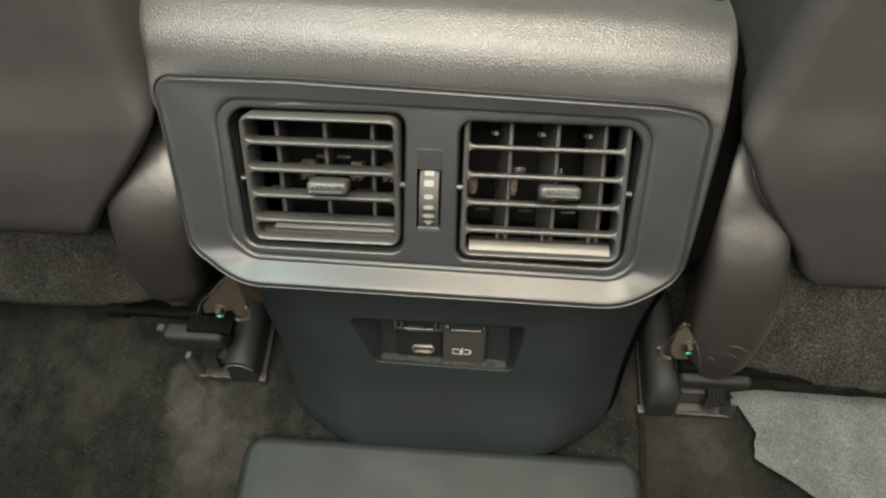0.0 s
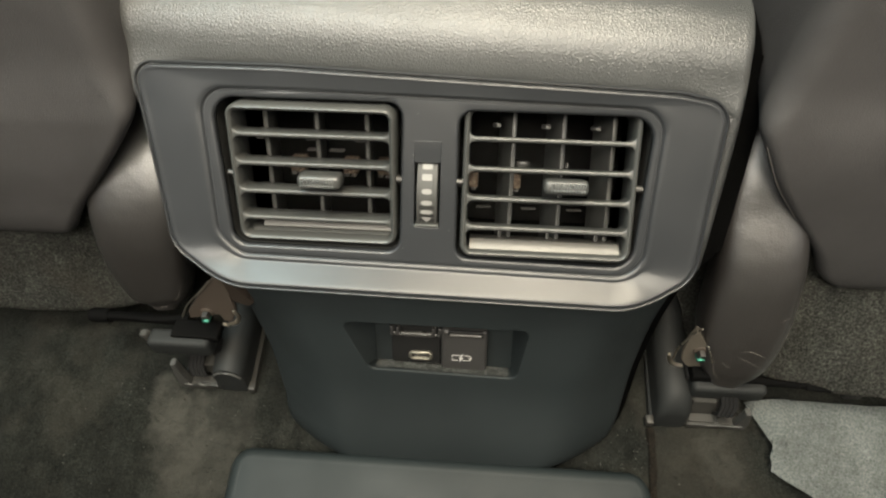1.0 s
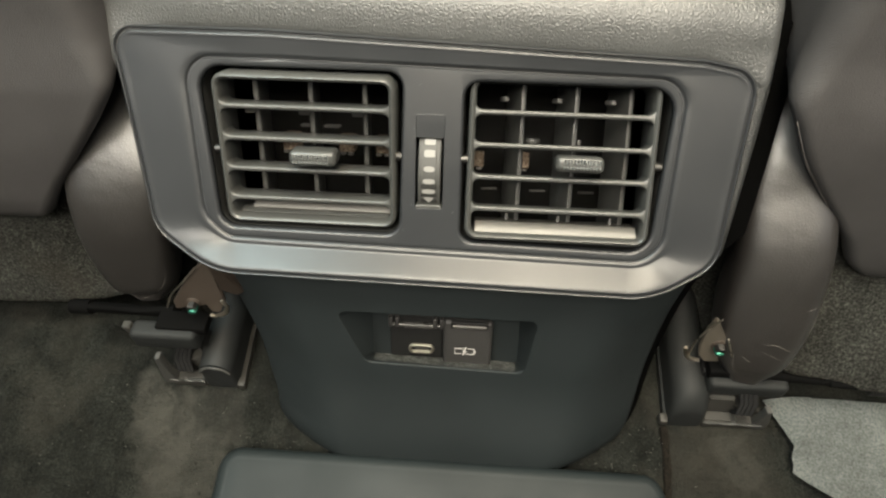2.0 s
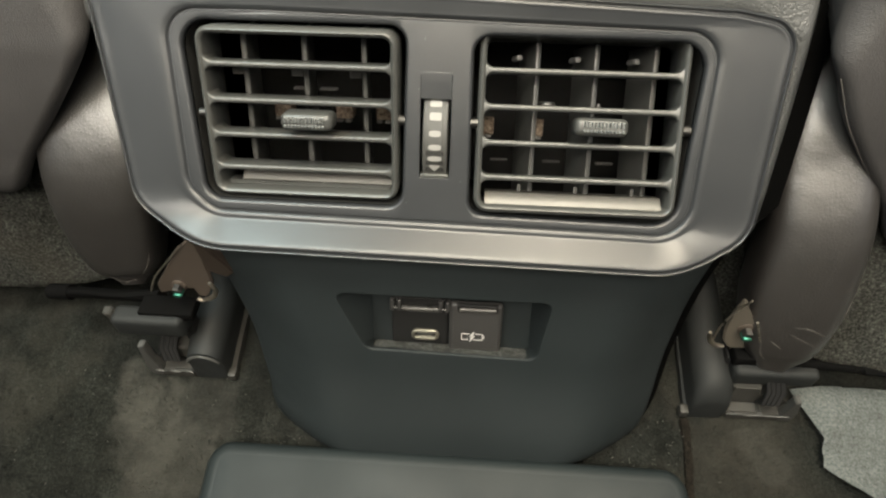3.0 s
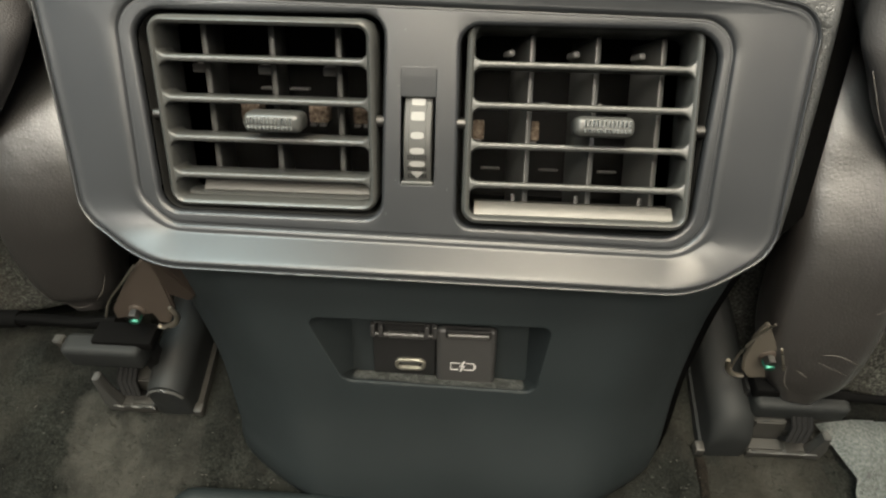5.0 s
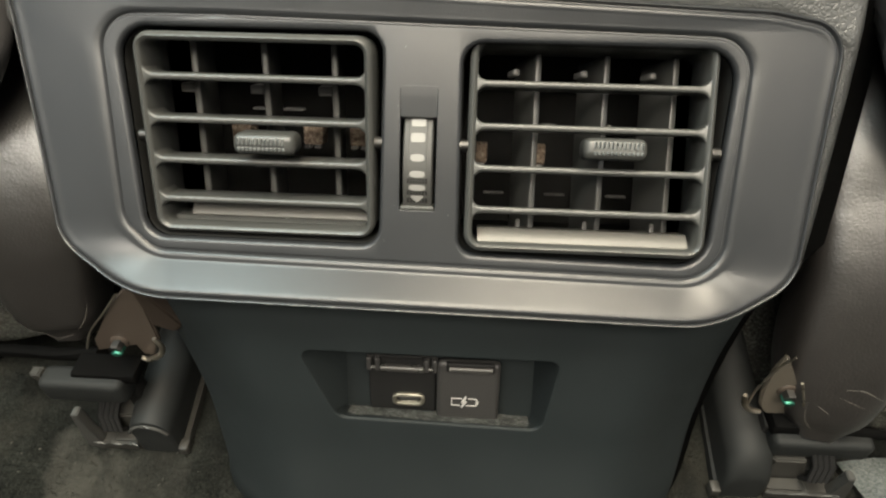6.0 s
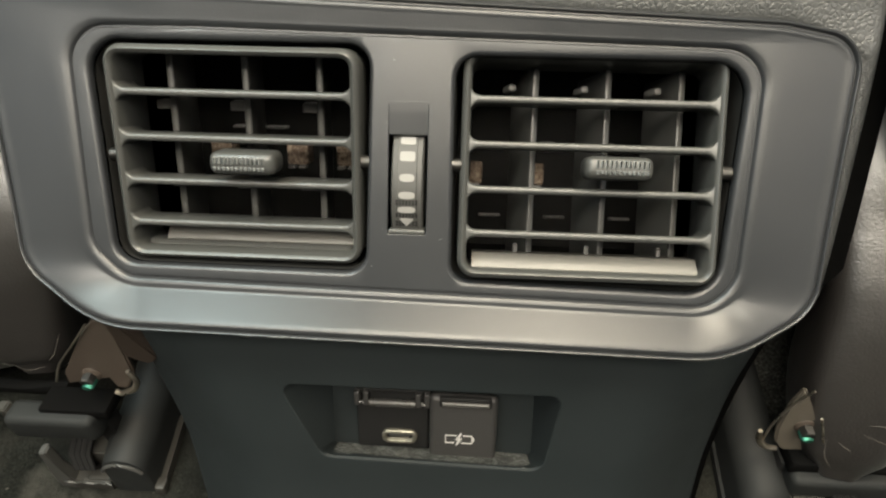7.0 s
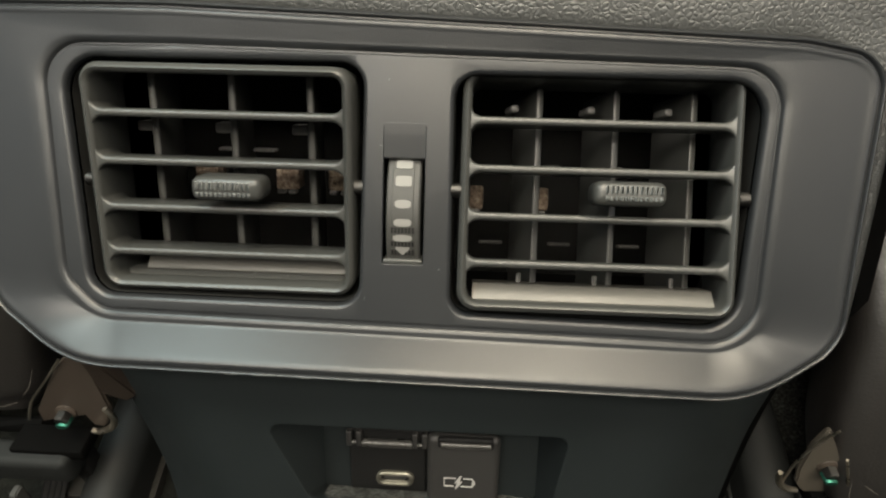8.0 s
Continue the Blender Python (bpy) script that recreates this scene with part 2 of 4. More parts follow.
def fill(bm, loops):
    """A flat face with holes through the given vertex loops."""
    edges = []
    for lp in loops:
        for a, b in zip(lp, lp[1:] + lp[:1]):
            edges.append(bm.edges.get((a, b)) or bm.edges.new((a, b)))
    bmesh.ops.triangle_fill(bm, use_beauty=True, use_dissolve=False, edges=edges)


def block(lo, hi, r=0.001, place=None, seg=3):
    """A box with rounded edges; place maps its corner space into the world."""
    x0, y0, z0 = lo
    x1, y1, z1 = hi
    r = min(r, (x1 - x0) / 2.1, (y1 - y0) / 2.1, (z1 - z0) / 2.1)
    loops = []
    for k in range(seg + 1):
        a = math.pi / 2 * k / seg
        loops.append([(x, y, z0 + r - r * math.cos(a)) for x, y in fillet(shrink(rect(x0, y0, x1, y1, r), r - r * math.sin(a)), 3)])
    for k in range(seg + 1):
        a = math.pi / 2 * k / seg
        loops.append([(x, y, z1 - r + r * math.sin(a)) for x, y in fillet(shrink(rect(x0, y0, x1, y1, r), r - r * math.cos(a)), 3)])
    f = place or (lambda *p: p)
    return loft([[f(*p) for p in lp] for lp in loops], cap0=True, cap1=True)


def tube(points, radii, seg=14, squash=1.0, cap=True, power=1.0, twist=0.0):
    """A tube along points, with a radius at each; a power below 1 flattens its sides."""
    pts = [Vector(p) for p in points]
    loops = []
    ref = Vector((1, 0, 0))
    for i, p in enumerate(pts):
        d = (pts[min(i + 1, len(pts) - 1)] - pts[max(i - 1, 0)]).normalized()
        s = (ref - d * ref.dot(d))
        if s.length < 0.1:
            s = Vector((0, 1, 0)) - d * d.y
        s.normalize()
        t = d.cross(s)
        s, t = s * math.cos(twist) + t * math.sin(twist), t * math.cos(twist) - s * math.sin(twist)
        loop = []
        for k in range(seg):
            a = 2 * math.pi * (k + 0.5) / seg
            c, e = math.cos(a), math.sin(a)
            loop.append(p + s * math.copysign(radii[i] * abs(c) ** power, c) + t * math.copysign(radii[i] * squash * abs(e) ** power, e))
        loops.append(loop)
    return loft(loops, cap0=cap, cap1=cap)


def curve(points, n):
    """A smooth line (Catmull-Rom) through points of any dimension."""
    p = [np.array(q, float) for q in points]
    p = [2 * p[0] - p[1]] + p + [2 * p[-1] - p[-2]]
    out = []
    for i in range(1, len(p) - 2):
        for k in range(n):
            t = k / n
            a, b, c, d = p[i - 1], p[i], p[i + 1], p[i + 2]
            out.append(0.5 * (2 * b + (c - a) * t + (2 * a - 5 * b + 4 * c - d) * t * t + (3 * b - a - 3 * c + d) * t ** 3))
    out.append(p[-2])
    return out


# ---- cabin ----
def sheet(name, bm, material, label, category):
    ob = part(name, bm, material, None, "", True)
    return tagged(ob, label, category, "", "structure")


def floor_mesh():
    xs = sorted(set([-0.85, -0.7, -0.55, -0.45] + [round(-0.38 + 0.004 * i, 4) for i in range(191)] + [0.45, 0.55, 0.7, 0.85]))
    ys = sorted(set([-1.5, -1.0, -0.6, -0.35, -0.25] + [round(-0.18 + 0.004 * i, 4) for i in range(81)] + [0.2, 0.25, 0.5, 0.9, 1.3]))
    bm = bmesh.new()
    grid = []
    for y in ys:
        row = []
        for x in xs:
            z = floor_z(y)
            z += 0.003 * noise.noise(Vector((x * 28, y * 28, 1.0))) + 0.0012 * noise.noise(Vector((x * 120, y * 120, 4.0)))
            row.append(bm.verts.new((x, y, z)))
        grid.append(row)
    for a, b in zip(grid, grid[1:]):
        for i in range(len(a) - 1):
            bm.faces.new((a[i], a[i + 1], b[i + 1], b[i]))
    return bm


floor = sheet("floor", floor_mesh(), CARPET, "worn dark grey carpet of the car's floor", "floor")


def slab(lo, hi):
    return block(lo, hi, 0.004, seg=1)


sheet("wall_front", slab((-0.85, 1.28, 0.0), (0.85, 1.32, 1.22)), CABIN, "plain grey trim closing the cabin's front", "wall")
sheet("wall_back", slab((-0.85, -1.52, -0.1), (0.85, -1.48, 1.22)), CABIN, "plain grey trim closing the cabin's back", "wall")
for side, nm in ((-1, "wall_left"), (1, "wall_right")):
    x0, x1 = sorted((side * 0.82, side * 0.86))
    bm = slab((x0, -1.48, 0.0), (x1, 1.28, 0.66))
    for lo, hi in (((x0, -1.48, 1.04), (x1, 1.28, 1.22)), ((x0, -1.48, 0.66), (x1, -0.88, 1.04)), ((x0, -0.02, 0.66), (x1, 1.28, 1.04))):
        b2 = slab(lo, hi)
        me = bpy.data.meshes.new("tmp")
        b2.to_mesh(me)
        b2.free()
        bm.from_mesh(me)
        bpy.data.meshes.remove(me)
    sheet(nm, bm, CABIN, "grey door trim with an open window gap", "wall")
bm = slab((-0.86, -1.52, 1.22), (0.86, -0.93, 1.25))
for lo, hi in (((-0.86, 0.10, 1.22), (0.86, 1.32, 1.25)), ((-0.86, -0.93, 1.22), (-0.66, 0.10, 1.25)), ((0.60, -0.93, 1.22), (0.86, 0.10, 1.25)), ((-0.66, -0.44, 1.22), (0.60, -0.24, 1.25))):
    b2 = slab(lo, hi)
    me = bpy.data.meshes.new("tmp")
    b2.to_mesh(me)
    b2.free()
    bm.from_mesh(me)
    bpy.data.meshes.remove(me)
sheet("ceiling", bm, ROOF, "light roof lining with a roof window gap", "ceiling")

# ---- rear console ----
console = thing("rear_console", (0.0, 0.1, floor_z(0.1)), "dark grey plastic and grained vinyl car console with rear air vents", "console")


def ease(t):
    t = min(1.0, max(0.0, t))
    return t * t * (3 - 2 * t)


def face_w(v):
    return 0.0032 - 0.070 * v


def rim_w(v, x=0.0):
    side = ease((abs(x) - 0.070) / 0.050) * (1 - ease((-0.005 - v) / 0.040))
    lip = 0.0062 * ease((0.117 - abs(x)) / 0.036) * ease((-0.016 - v) / 0.030)
    return face_w(v) + 0.0012 + lip + 0.0004 * ease((v - 0.028) / 0.016) - 0.0006 * side


def dense(corners, seg, extra=12):
    """A rounded outline with its straight runs divided."""
    o = fillet(corners, seg)
    out = []
    for i, p in enumerate(o):
        out.append(p)
        if i % (seg + 1) == seg:
            q = o[(i + 1) % len(o)]
            out += [(p[0] + (q[0] - p[0]) * k / extra, p[1] + (q[1] - p[1]) * k / extra) for k in range(1, extra)]
    return out


RIM = [(-0.1228, 0.0455, 0.009), (-0.0620, 0.0456, 0.060), (0.0970, 0.0400, 0.030), (0.1180, 0.0364, 0.011), (0.1142, -0.0378, 0.015), (0.0900, -0.0506, 0.050), (-0.0885, -0.0486, 0.050), (-0.1132, -0.0340, 0.015)]
IN = [(-0.0945, 0.0345, 0.010), (-0.0600, 0.0348, 0.020), (0.0800, 0.0322, 0.020), (0.0925, 0.0316, 0.010), (0.0912, -0.0288, 0.0105), (0.0850, -0.0370, 0.0110), (-0.0825, -0.0345, 0.0100), (-0.0912, -0.0258, 0.0100)]
HOLE_R = [(0.0116, 0.0292, 0.006), (0.0896, 0.0292, 0.009), (0.0868, -0.0336, 0.009), (0.0122, -0.0324, 0.005)]
HOLE_L = [(-0.0905, 0.0316, 0.009), (-0.0114, 0.0316, 0.006), (-0.0122, -0.0312, 0.006), (-0.0852, -0.0308, 0.007)]
SLOT = rect(-0.0060, -0.0195, 0.0047, 0.0162, 0.0006)


def bezel():
    bm = bmesh.new()
    steps = [(0.0, -0.010), (0.0, -0.0018), (0.0003, -0.0005), (0.0009, 0.0), (0.0013, -0.0002), (0.0015, -0.0009), (0.0019, -0.0009),
             (0.0021, -0.0002), (0.0028, 0.0002), (0.0036, -0.0001)]
    nc = 14
    loops = [[pan(x, v, rim_w(v, x) + dw) for x, v in dense(shrink(RIM, k), nc)] for k, dw in steps]
    # the flared band between the rim and the inner bead
    rim_in, bead = dense(shrink(RIM, 0.0036), nc), dense(shrink(IN, -0.0016), nc)
    for f in (0.10, 0.22, 0.36, 0.50, 0.64, 0.76, 0.82, 0.86, 0.93):
        lp = []
        for (xa, va), (xb, vb) in zip(rim_in, bead):
            wa, wb = rim_w(va, xa) - 0.0001, face_w(vb) + 0.0008
            lp.append(pan(xa + (xb - xa) * f, va + (vb - va) * f, wa + (wb - wa) * min(1.0, f / 0.84)))
        loops.append(lp)
    inner = [(-0.0012, 0.0007), (-0.0006, 0.0), (-0.0003, -0.0005), (0.0002, -0.0005), (0.0005, 0.0)]
    loops += [[pan(x, v, face_w(v) + dw) for x, v in dense(shrink(IN, k), nc)] for k, dw in inner]
    loft(loops, bm)
    bm.verts.ensure_lookup_table()
    n = len(loops[0])
    rims = [list(bm.verts)[-n:]]
    for hole, bev in ((HOLE_L, 0.0013), (HOLE_R, 0.0013), (SLOT, 0.0003)):
        seg = 6
        ring0 = [bm.verts.new(pan(x, v, face_w(v))) for x, v in fillet(shrink(hole, -bev), seg)]
        prev = ring0
        for k, dw in ((-bev * 0.55, -bev * 0.18), (-bev * 0.2, -bev * 0.5), (0, -bev), (0.0, -bev - 0.0012)):
            ring = [bm.verts.new(pan(x, v, face_w(v) + dw)) for x, v in fillet(shrink(hole, k), seg)]
            for i in range(len(ring)):
                j = (i + 1) % len(ring)
                bm.faces.new((prev[i], prev[j], ring[j], ring[i]))
            prev = ring
        rims.append(ring0)
    fill(bm, rims)
    return bm


panel = part("vent_panel", bezel(), PANEL, console, "satin dark grey plastic surround with a scuffed lower lip", weighted=True, sharp=55)


def scuffs():
    """Pale nicks along the lip."""
    rng = random.Random(4)
    bm = bmesh.new()
    spots = [rng.uniform(-0.040, -0.002) for _ in range(9)] + [rng.uniform(0.055, 0.075) for _ in range(2)] + [rng.uniform(-0.07, 0.08) for _ in range(2)]
    for x in spots:
        v0 = -0.0485 - 0.0022 * (x + 0.1065) / 0.214
        l, t, k = rng.uniform(0.0006, 0.0024), rng.uniform(0.00012, 0.0003), rng.uniform(0.0001, 0.0011)
        pts = [(x - l, v0 + k), (x - l * 0.3, v0 + k - t), (x + l, v0 + k + t * 0.3), (x + l * 0.2, v0 + k + t)]
        base = [bm.verts.new(pan(a, b, rim_w(b) + lip_drop(b - v0) - 0.0001)) for a, b in pts]
        top = [bm.verts.new(pan(a, b, rim_w(b) + lip_drop(b - v0) + 0.00012)) for a, b in pts]
        for i in range(4):
            j = (i + 1) % 4
            bm.faces.new((base[i], base[j], top[j], top[i]))
        bm.faces.new(top)
    return bm


def lip_drop(k):
    return -0.0005 + 0.0005 * min(1, max(0, (k - 0.0003) / 0.0006)) if k > 0.0003 else -0.0018 + 0.0013 * max(0, k) / 0.0003


part("scuff_marks", scuffs(), KNOB, panel, "pale nicks on the worn lip", False, "stuff")


def speck_mesh(spots, size):
    """Small flat grains lying on the panel's face."""
    bm = bmesh.new()
    rng = random.Random(11)
    for x, v, lift in spots:
        a, l, t = rng.uniform(0, 3.1), size * rng.uniform(0.5, 1.3), size * rng.uniform(0.25, 0.5)
        ca, sa = math.cos(a), math.sin(a)
        ring = [(l * ca, l * sa), (-t * sa, t * ca), (-l * ca, -l * sa), (t * sa, -t * ca)]
        loft([[pan(x + dx * k, v + dv * k, face_w(v + dv * k) + lift + h) for dx, dv in ring] for h, k in ((-0.0001, 1.0), (0.0001, 0.7))], bm, cap1=True)
    return bm


grit = random.Random(8)
part("dust_specks", speck_mesh([(-0.0105, -0.0290, 0.0)] + [(grit.uniform(-0.009, 0.009), grit.uniform(-0.034, 0.030), 0.0) for _ in range(6)], 0.00035), KNOB, panel, "pale dust specks", False, "stuff")
part("dark_speck", speck_mesh([(-0.0015, -0.0425, 0.0038)], 0.0006), DUCT, panel, "", False)


def wheel_ramp():
    """The sunk ramp above the wheel."""
    bm = bmesh.new()
    sec = [(0.0171, -0.0001), (0.0168, 0.00005), (0.0160, 0.00004), (0.0140, 0.0), (0.0081, -0.0003), (0.0076, -0.0010), (0.0076, -0.008), (0.0171, -0.008)]
    return loft([[pan(x, v, face_w(v) + w) for v, w in sec] for x in (-0.0060, 0.0047)], bm, cap0=True, cap1=True)


part("wheel_ramp", wheel_ramp(), PANEL, panel, "", False)


def well(hole):
    loops = []
    for k, w in ((0.0, -0.0034), (0.0002, -0.0040), (0.0002, -0.026)):
        loops.append([pan(x, v, face_w(v) + w) for x, v in fillet(shrink(hole, k), 6)])
    return loft(loops)


part("vent_well", well(HOLE_L), DUCT, panel)
part("vent_well", well(HOLE_R), DUCT, panel)


def rim_rise(x):
    """How much higher the rim's top edge lies towards one end."""
    return float(np.interp(x, (-0.12, -0.062, 0.098, 0.12), (0.0040, 0.0041, -0.0015, -0.0040)))


# leather covered end of the armrest
def armrest():
    prof = [(0.034, -0.004, 0.1226), (0.0396, -0.0018, 0.1228), (0.0402, -0.0001, 0.1229), (0.0413, 0.0010, 0.1229), (0.0470, 0.0021, 0.1227), (0.0530, 0.0024, 0.1220), (0.0590, 0.0012, 0.1220),
            (0.0650, -0.0020, 0.1222), (0.0710, -0.0064, 0.1223), (0.0765, -0.0136, 0.1224), (0.0810, -0.0220, 0.1224), (0.0828, -0.0275, 0.1224)]
    loops = []
    for v, w, h in [tuple(q) for q in curve(prof, 4)]:
        lp = []
        # rounded ends that turn forwards into the side walls
        for sx, r in ((-1, 0.007), (1, 0.0045)):
            h += 0.009 * max(0, (v - 0.050) / 0.033) if sx < 0 else -0.009 * max(0, (v - 0.050) / 0.033)
            h += 0.0036 * (1 - ease((v - 0.048) / 0.022)) * (1 if sx < 0 else -1)
            arc = []
            for k in range(9):
                a = math.pi / 2 * k / 8
                arc.append((sx * (h - r + r * math.sin(a)), -r + r * math.cos(a)))
            arc.append((sx * h, -0.10))
            lp += [(x, dw) for x, dw in (arc[::-1] if sx < 0 else arc)]
            if sx < 0:
                lp += [(-0.105 + 0.0075 * k, 0.0) for k in range(29)]
        row = []
        for x, dw in lp:
            # at both ends the covering runs on down round the panel's corner
            e = ease((abs(x) - 0.104) / 0.013) * (1 - ease((v - 0.0405) / 0.012))
            v2 = v + 0.0006 + rim_rise(x) - 0.014 * e * (1 - ease((v - 0.036) / 0.008))
            w2 = w - 0.0012 * ease((abs(x) - 0.085) / 0.035) * (1 - ease((v - 0.046) / 0.022))
            w2 += (rim_w(v2, x) - 0.0008 - 0.0030 * ease((0.033 - v2) / 0.010) - w2) * e
            x2 = x - math.copysign(0.0022, x) * ease((0.033 - v2) / 0.010) * e
            row.append(pan(x2, v2, w2) + Vector((0, -dw, 0)))
        loops.append(row)
    return loft(loops, closed=False)


part("armrest_end", armrest(), LEATHER, console, "pebble-grained dark grey vinyl over the armrest's end")


def armrest_gap_shade():
    """Black sheet painting the shade behind the armrest's edge, on the passenger's side."""
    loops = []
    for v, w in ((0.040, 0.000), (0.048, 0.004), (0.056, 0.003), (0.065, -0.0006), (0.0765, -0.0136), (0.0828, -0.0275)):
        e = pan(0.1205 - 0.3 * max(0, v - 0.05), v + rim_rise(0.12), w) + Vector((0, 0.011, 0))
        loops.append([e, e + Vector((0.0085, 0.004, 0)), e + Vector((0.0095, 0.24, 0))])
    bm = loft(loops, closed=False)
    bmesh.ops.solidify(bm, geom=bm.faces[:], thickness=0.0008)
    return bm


part("armrest_gap_shade", armrest_gap_shade(), SHADE_AND_RAIL_BLACK, console, "black sheet painting the shade in the gap beside the armrest")


def lid():
    top = pan(0, 0.0828, -0.0275)
    y, z = top.y, top.z
    return block((-0.135, y + 0.003, z - 0.03), (0.1222, y + 0.30, z + 0.010), 0.008, seg=5)


part("armrest_lid", lid(), LEATHER, console)


SIDE_LEFT = ((0.052, 0.1250), (0.046, 0.1254), (0.040, 0.1250), (0.030, 0.1238), (0.015, 0.1215), (0.0, 0.1191), (-0.012, 0.1171), (-0.024, 0.1152), (-0.031, 0.1140), (-0.037, 0.1090), (-0.044, 0.0990))
SIDE_RIGHT = ((0.049, 0.1222), (0.042, 0.1229), (0.036, 0.1228), (0.028, 0.1224), (0.0154, 0.1214), (0.0, 0.1199), (-0.020, 0.1177), (-0.033, 0.1159), (-0.038, 0.1113), (-0.046, 0.1000))


def side_edges(sx):
    """Foot points of the flank's rounded edge: (v, half width, w)."""
    for v, h in SIDE_LEFT if sx < 0 else SIDE_RIGHT:
        yield v, h, rim_w(min(v, 0.040), h) - (0.0022 if sx < 0 else 0.0014) - 0.0006 * ease((v - 0.036) / 0.012)


def side_wall(sx):
    """Flank of the console: rounded edge beside the panel, running forwards."""
    loops = []
    for v, h, w in side_edges(sx):
        r = 0.0045 if sx < 0 else 0.0028
        lp = [pan(sx * (h - 0.012), v, w - 0.0012), pan(sx * (h - 0.009), v, w)]
        for k in range(7):
            a = math.pi / 2 * k / 6
            lp.append(pan(sx * (h - r + r * math.sin(a)), v, w - r + r * math.cos(a)))
        e = lp[-1]
        lp += [e + Vector((0, 0.02, 0)), e + Vector((0, 0.24, 0))]
        loops.append(lp)
    bm = loft(loops, closed=False)
    bmesh.ops.solidify(bm, geom=bm.faces[:], thickness=0.0008)
    return bm


def side_gap_shade():
    """Black sheet painting the gap's shade; it stands out behind the flank."""
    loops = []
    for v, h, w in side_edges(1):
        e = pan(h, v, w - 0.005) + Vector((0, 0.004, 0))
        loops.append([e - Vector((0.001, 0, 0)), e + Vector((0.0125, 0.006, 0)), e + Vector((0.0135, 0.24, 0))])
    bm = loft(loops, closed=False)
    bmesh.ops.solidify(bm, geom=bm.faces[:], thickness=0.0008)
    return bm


part("side_wall", side_wall(-1), LEATHER, console, "grained vinyl flank of the console")
part("side_wall", side_wall(1), LEATHER, console, "grained vinyl flank of the console")
part("side_gap_shade", side_gap_shade(), SHADE_AND_RAIL_BLACK, console, "black sheet painting the shade in the gap behind the flank")

# lower cover with the charging recess
STATIONS = [(-0.012, 0.007, 0.1105), (0.004, 0.007, 0.106), (0.02, 0.0075, 0.101), (0.042, 0.009, 0.096), (0.065, 0.01, 0.0925), (0.078, 0.0106, 0.0902), (0.084, 0.01, 0.0895),
            (0.09, 0.0097, 0.0879), (0.0955, 0.0092, 0.0847), (0.0992, 0.009, 0.0805), (0.102, 0.009, 0.0745)]
RECESS = [(-0.0410, 0.0125, 0.003), (0.0475, 0.0125, 0.003), (0.0435, 0.0420, 0.005), (-0.0285, 0.0405, 0.005)]
RECESS_BACK = [(-0.0272, 0.0125, 0.0015), (0.0405, 0.0125, 0.0015), (0.0415, 0.0472, 0.002), (-0.0276, 0.0464, 0.002)]


def sunk(x, s, d):
    """A point of the charging unit, which sits deep in the recess."""
    return low(x * 1.02, s + 0.0033, d - 0.0045)


def flare(s):
    """The cover's foot swings out towards the floor."""
    return 0.0075 * ease((s - 0.048) / 0.050)


# the cover's sides fold back: (distance from the edge, depth)
FACET = ((0.0400, 0.0), (0.0370, 0.0001), (0.0330, 0.0005), (0.0290, 0.0016), (0.0240, 0.0036), (0.0190, 0.0063), (0.0130, 0.0102), (0.0080, 0.0138), (0.0040, 0.0169), (0.0012, 0.0193), (0.0, 0.0212))


def lower_cover():
    bm = bmesh.new()
    st = [tuple(q) for q in curve(STATIONS, 3)]
    left, right = [], []
    for sx, keep in ((-1, left), (1, right)):
        rows = []
        for s, c, h in st:
            f = flare(s)
            row = [low(c + sx * (h - u), s, f - d) for u, d in FACET]
            e = row[-1]
            row.append(Vector((e.x + sx * 0.004, e.y + 0.05, e.z)))
            row.append(Vector((e.x + sx * 0.006, 0.24, e.z)))
            rows.append([bm.verts.new(p) for p in row])
        for a, b in zip(rows, rows[1:]):
            for i in range(len(a) - 1):
                bm.faces.new((a[i], a[i + 1], b[i + 1], b[i]))
        keep += [row[0] for row in rows]
    # flat upper part round the recess, then the flaring foot
    cut = max(i for i, q in enumerate(st) if q[0] < 0.050)
    outer = left[:cut + 1] + right[:cut + 1][::-1]
    for i in range(cut, len(st) - 1):
        bm.faces.new((left[i], right[i], right[i + 1], left[i + 1]))
    hole = [bm.verts.new(low(x, s, 0)) for x, s in fillet(shrink(RECESS, -0.001), 5)]
    prev = hole
    for k, d in ((-0.0003, -0.0003), (0.0, -0.001)):
        ring = [bm.verts.new(low(x, s, d)) for x, s in fillet(shrink(RECESS, k), 5)]
        for i in range(len(ring)):
            j = (i + 1) % len(ring)
            bm.faces.new((prev[i], prev[j], ring[j], ring[i]))
        prev = ring
    ring = [bm.verts.new(low(x, s, -0.0130)) for x, s in fillet(RECESS_BACK, 5)]
    for i in range(len(ring)):
        j = (i + 1) % len(ring)
        bm.faces.new((prev[i], prev[j], ring[j], ring[i]))
    bm.faces.new(ring)
    fill(bm, [outer, hole])
    return bm


def cover_gap_shade():
    """Black sheet painting the line of shade that shows beside the cover."""
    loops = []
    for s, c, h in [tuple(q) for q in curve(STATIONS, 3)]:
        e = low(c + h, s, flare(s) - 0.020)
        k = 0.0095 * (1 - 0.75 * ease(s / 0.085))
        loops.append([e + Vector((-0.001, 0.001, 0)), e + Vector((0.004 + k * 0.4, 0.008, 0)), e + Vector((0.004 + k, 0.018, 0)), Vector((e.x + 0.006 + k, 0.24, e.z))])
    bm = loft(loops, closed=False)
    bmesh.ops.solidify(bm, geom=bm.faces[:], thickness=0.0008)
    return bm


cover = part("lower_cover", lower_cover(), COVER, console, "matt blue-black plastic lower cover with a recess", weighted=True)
part("cover_gap_shade", cover_gap_shade(), SHADE_AND_RAIL_BLACK, console, "black sheet painting the shaded line beside the lower cover")


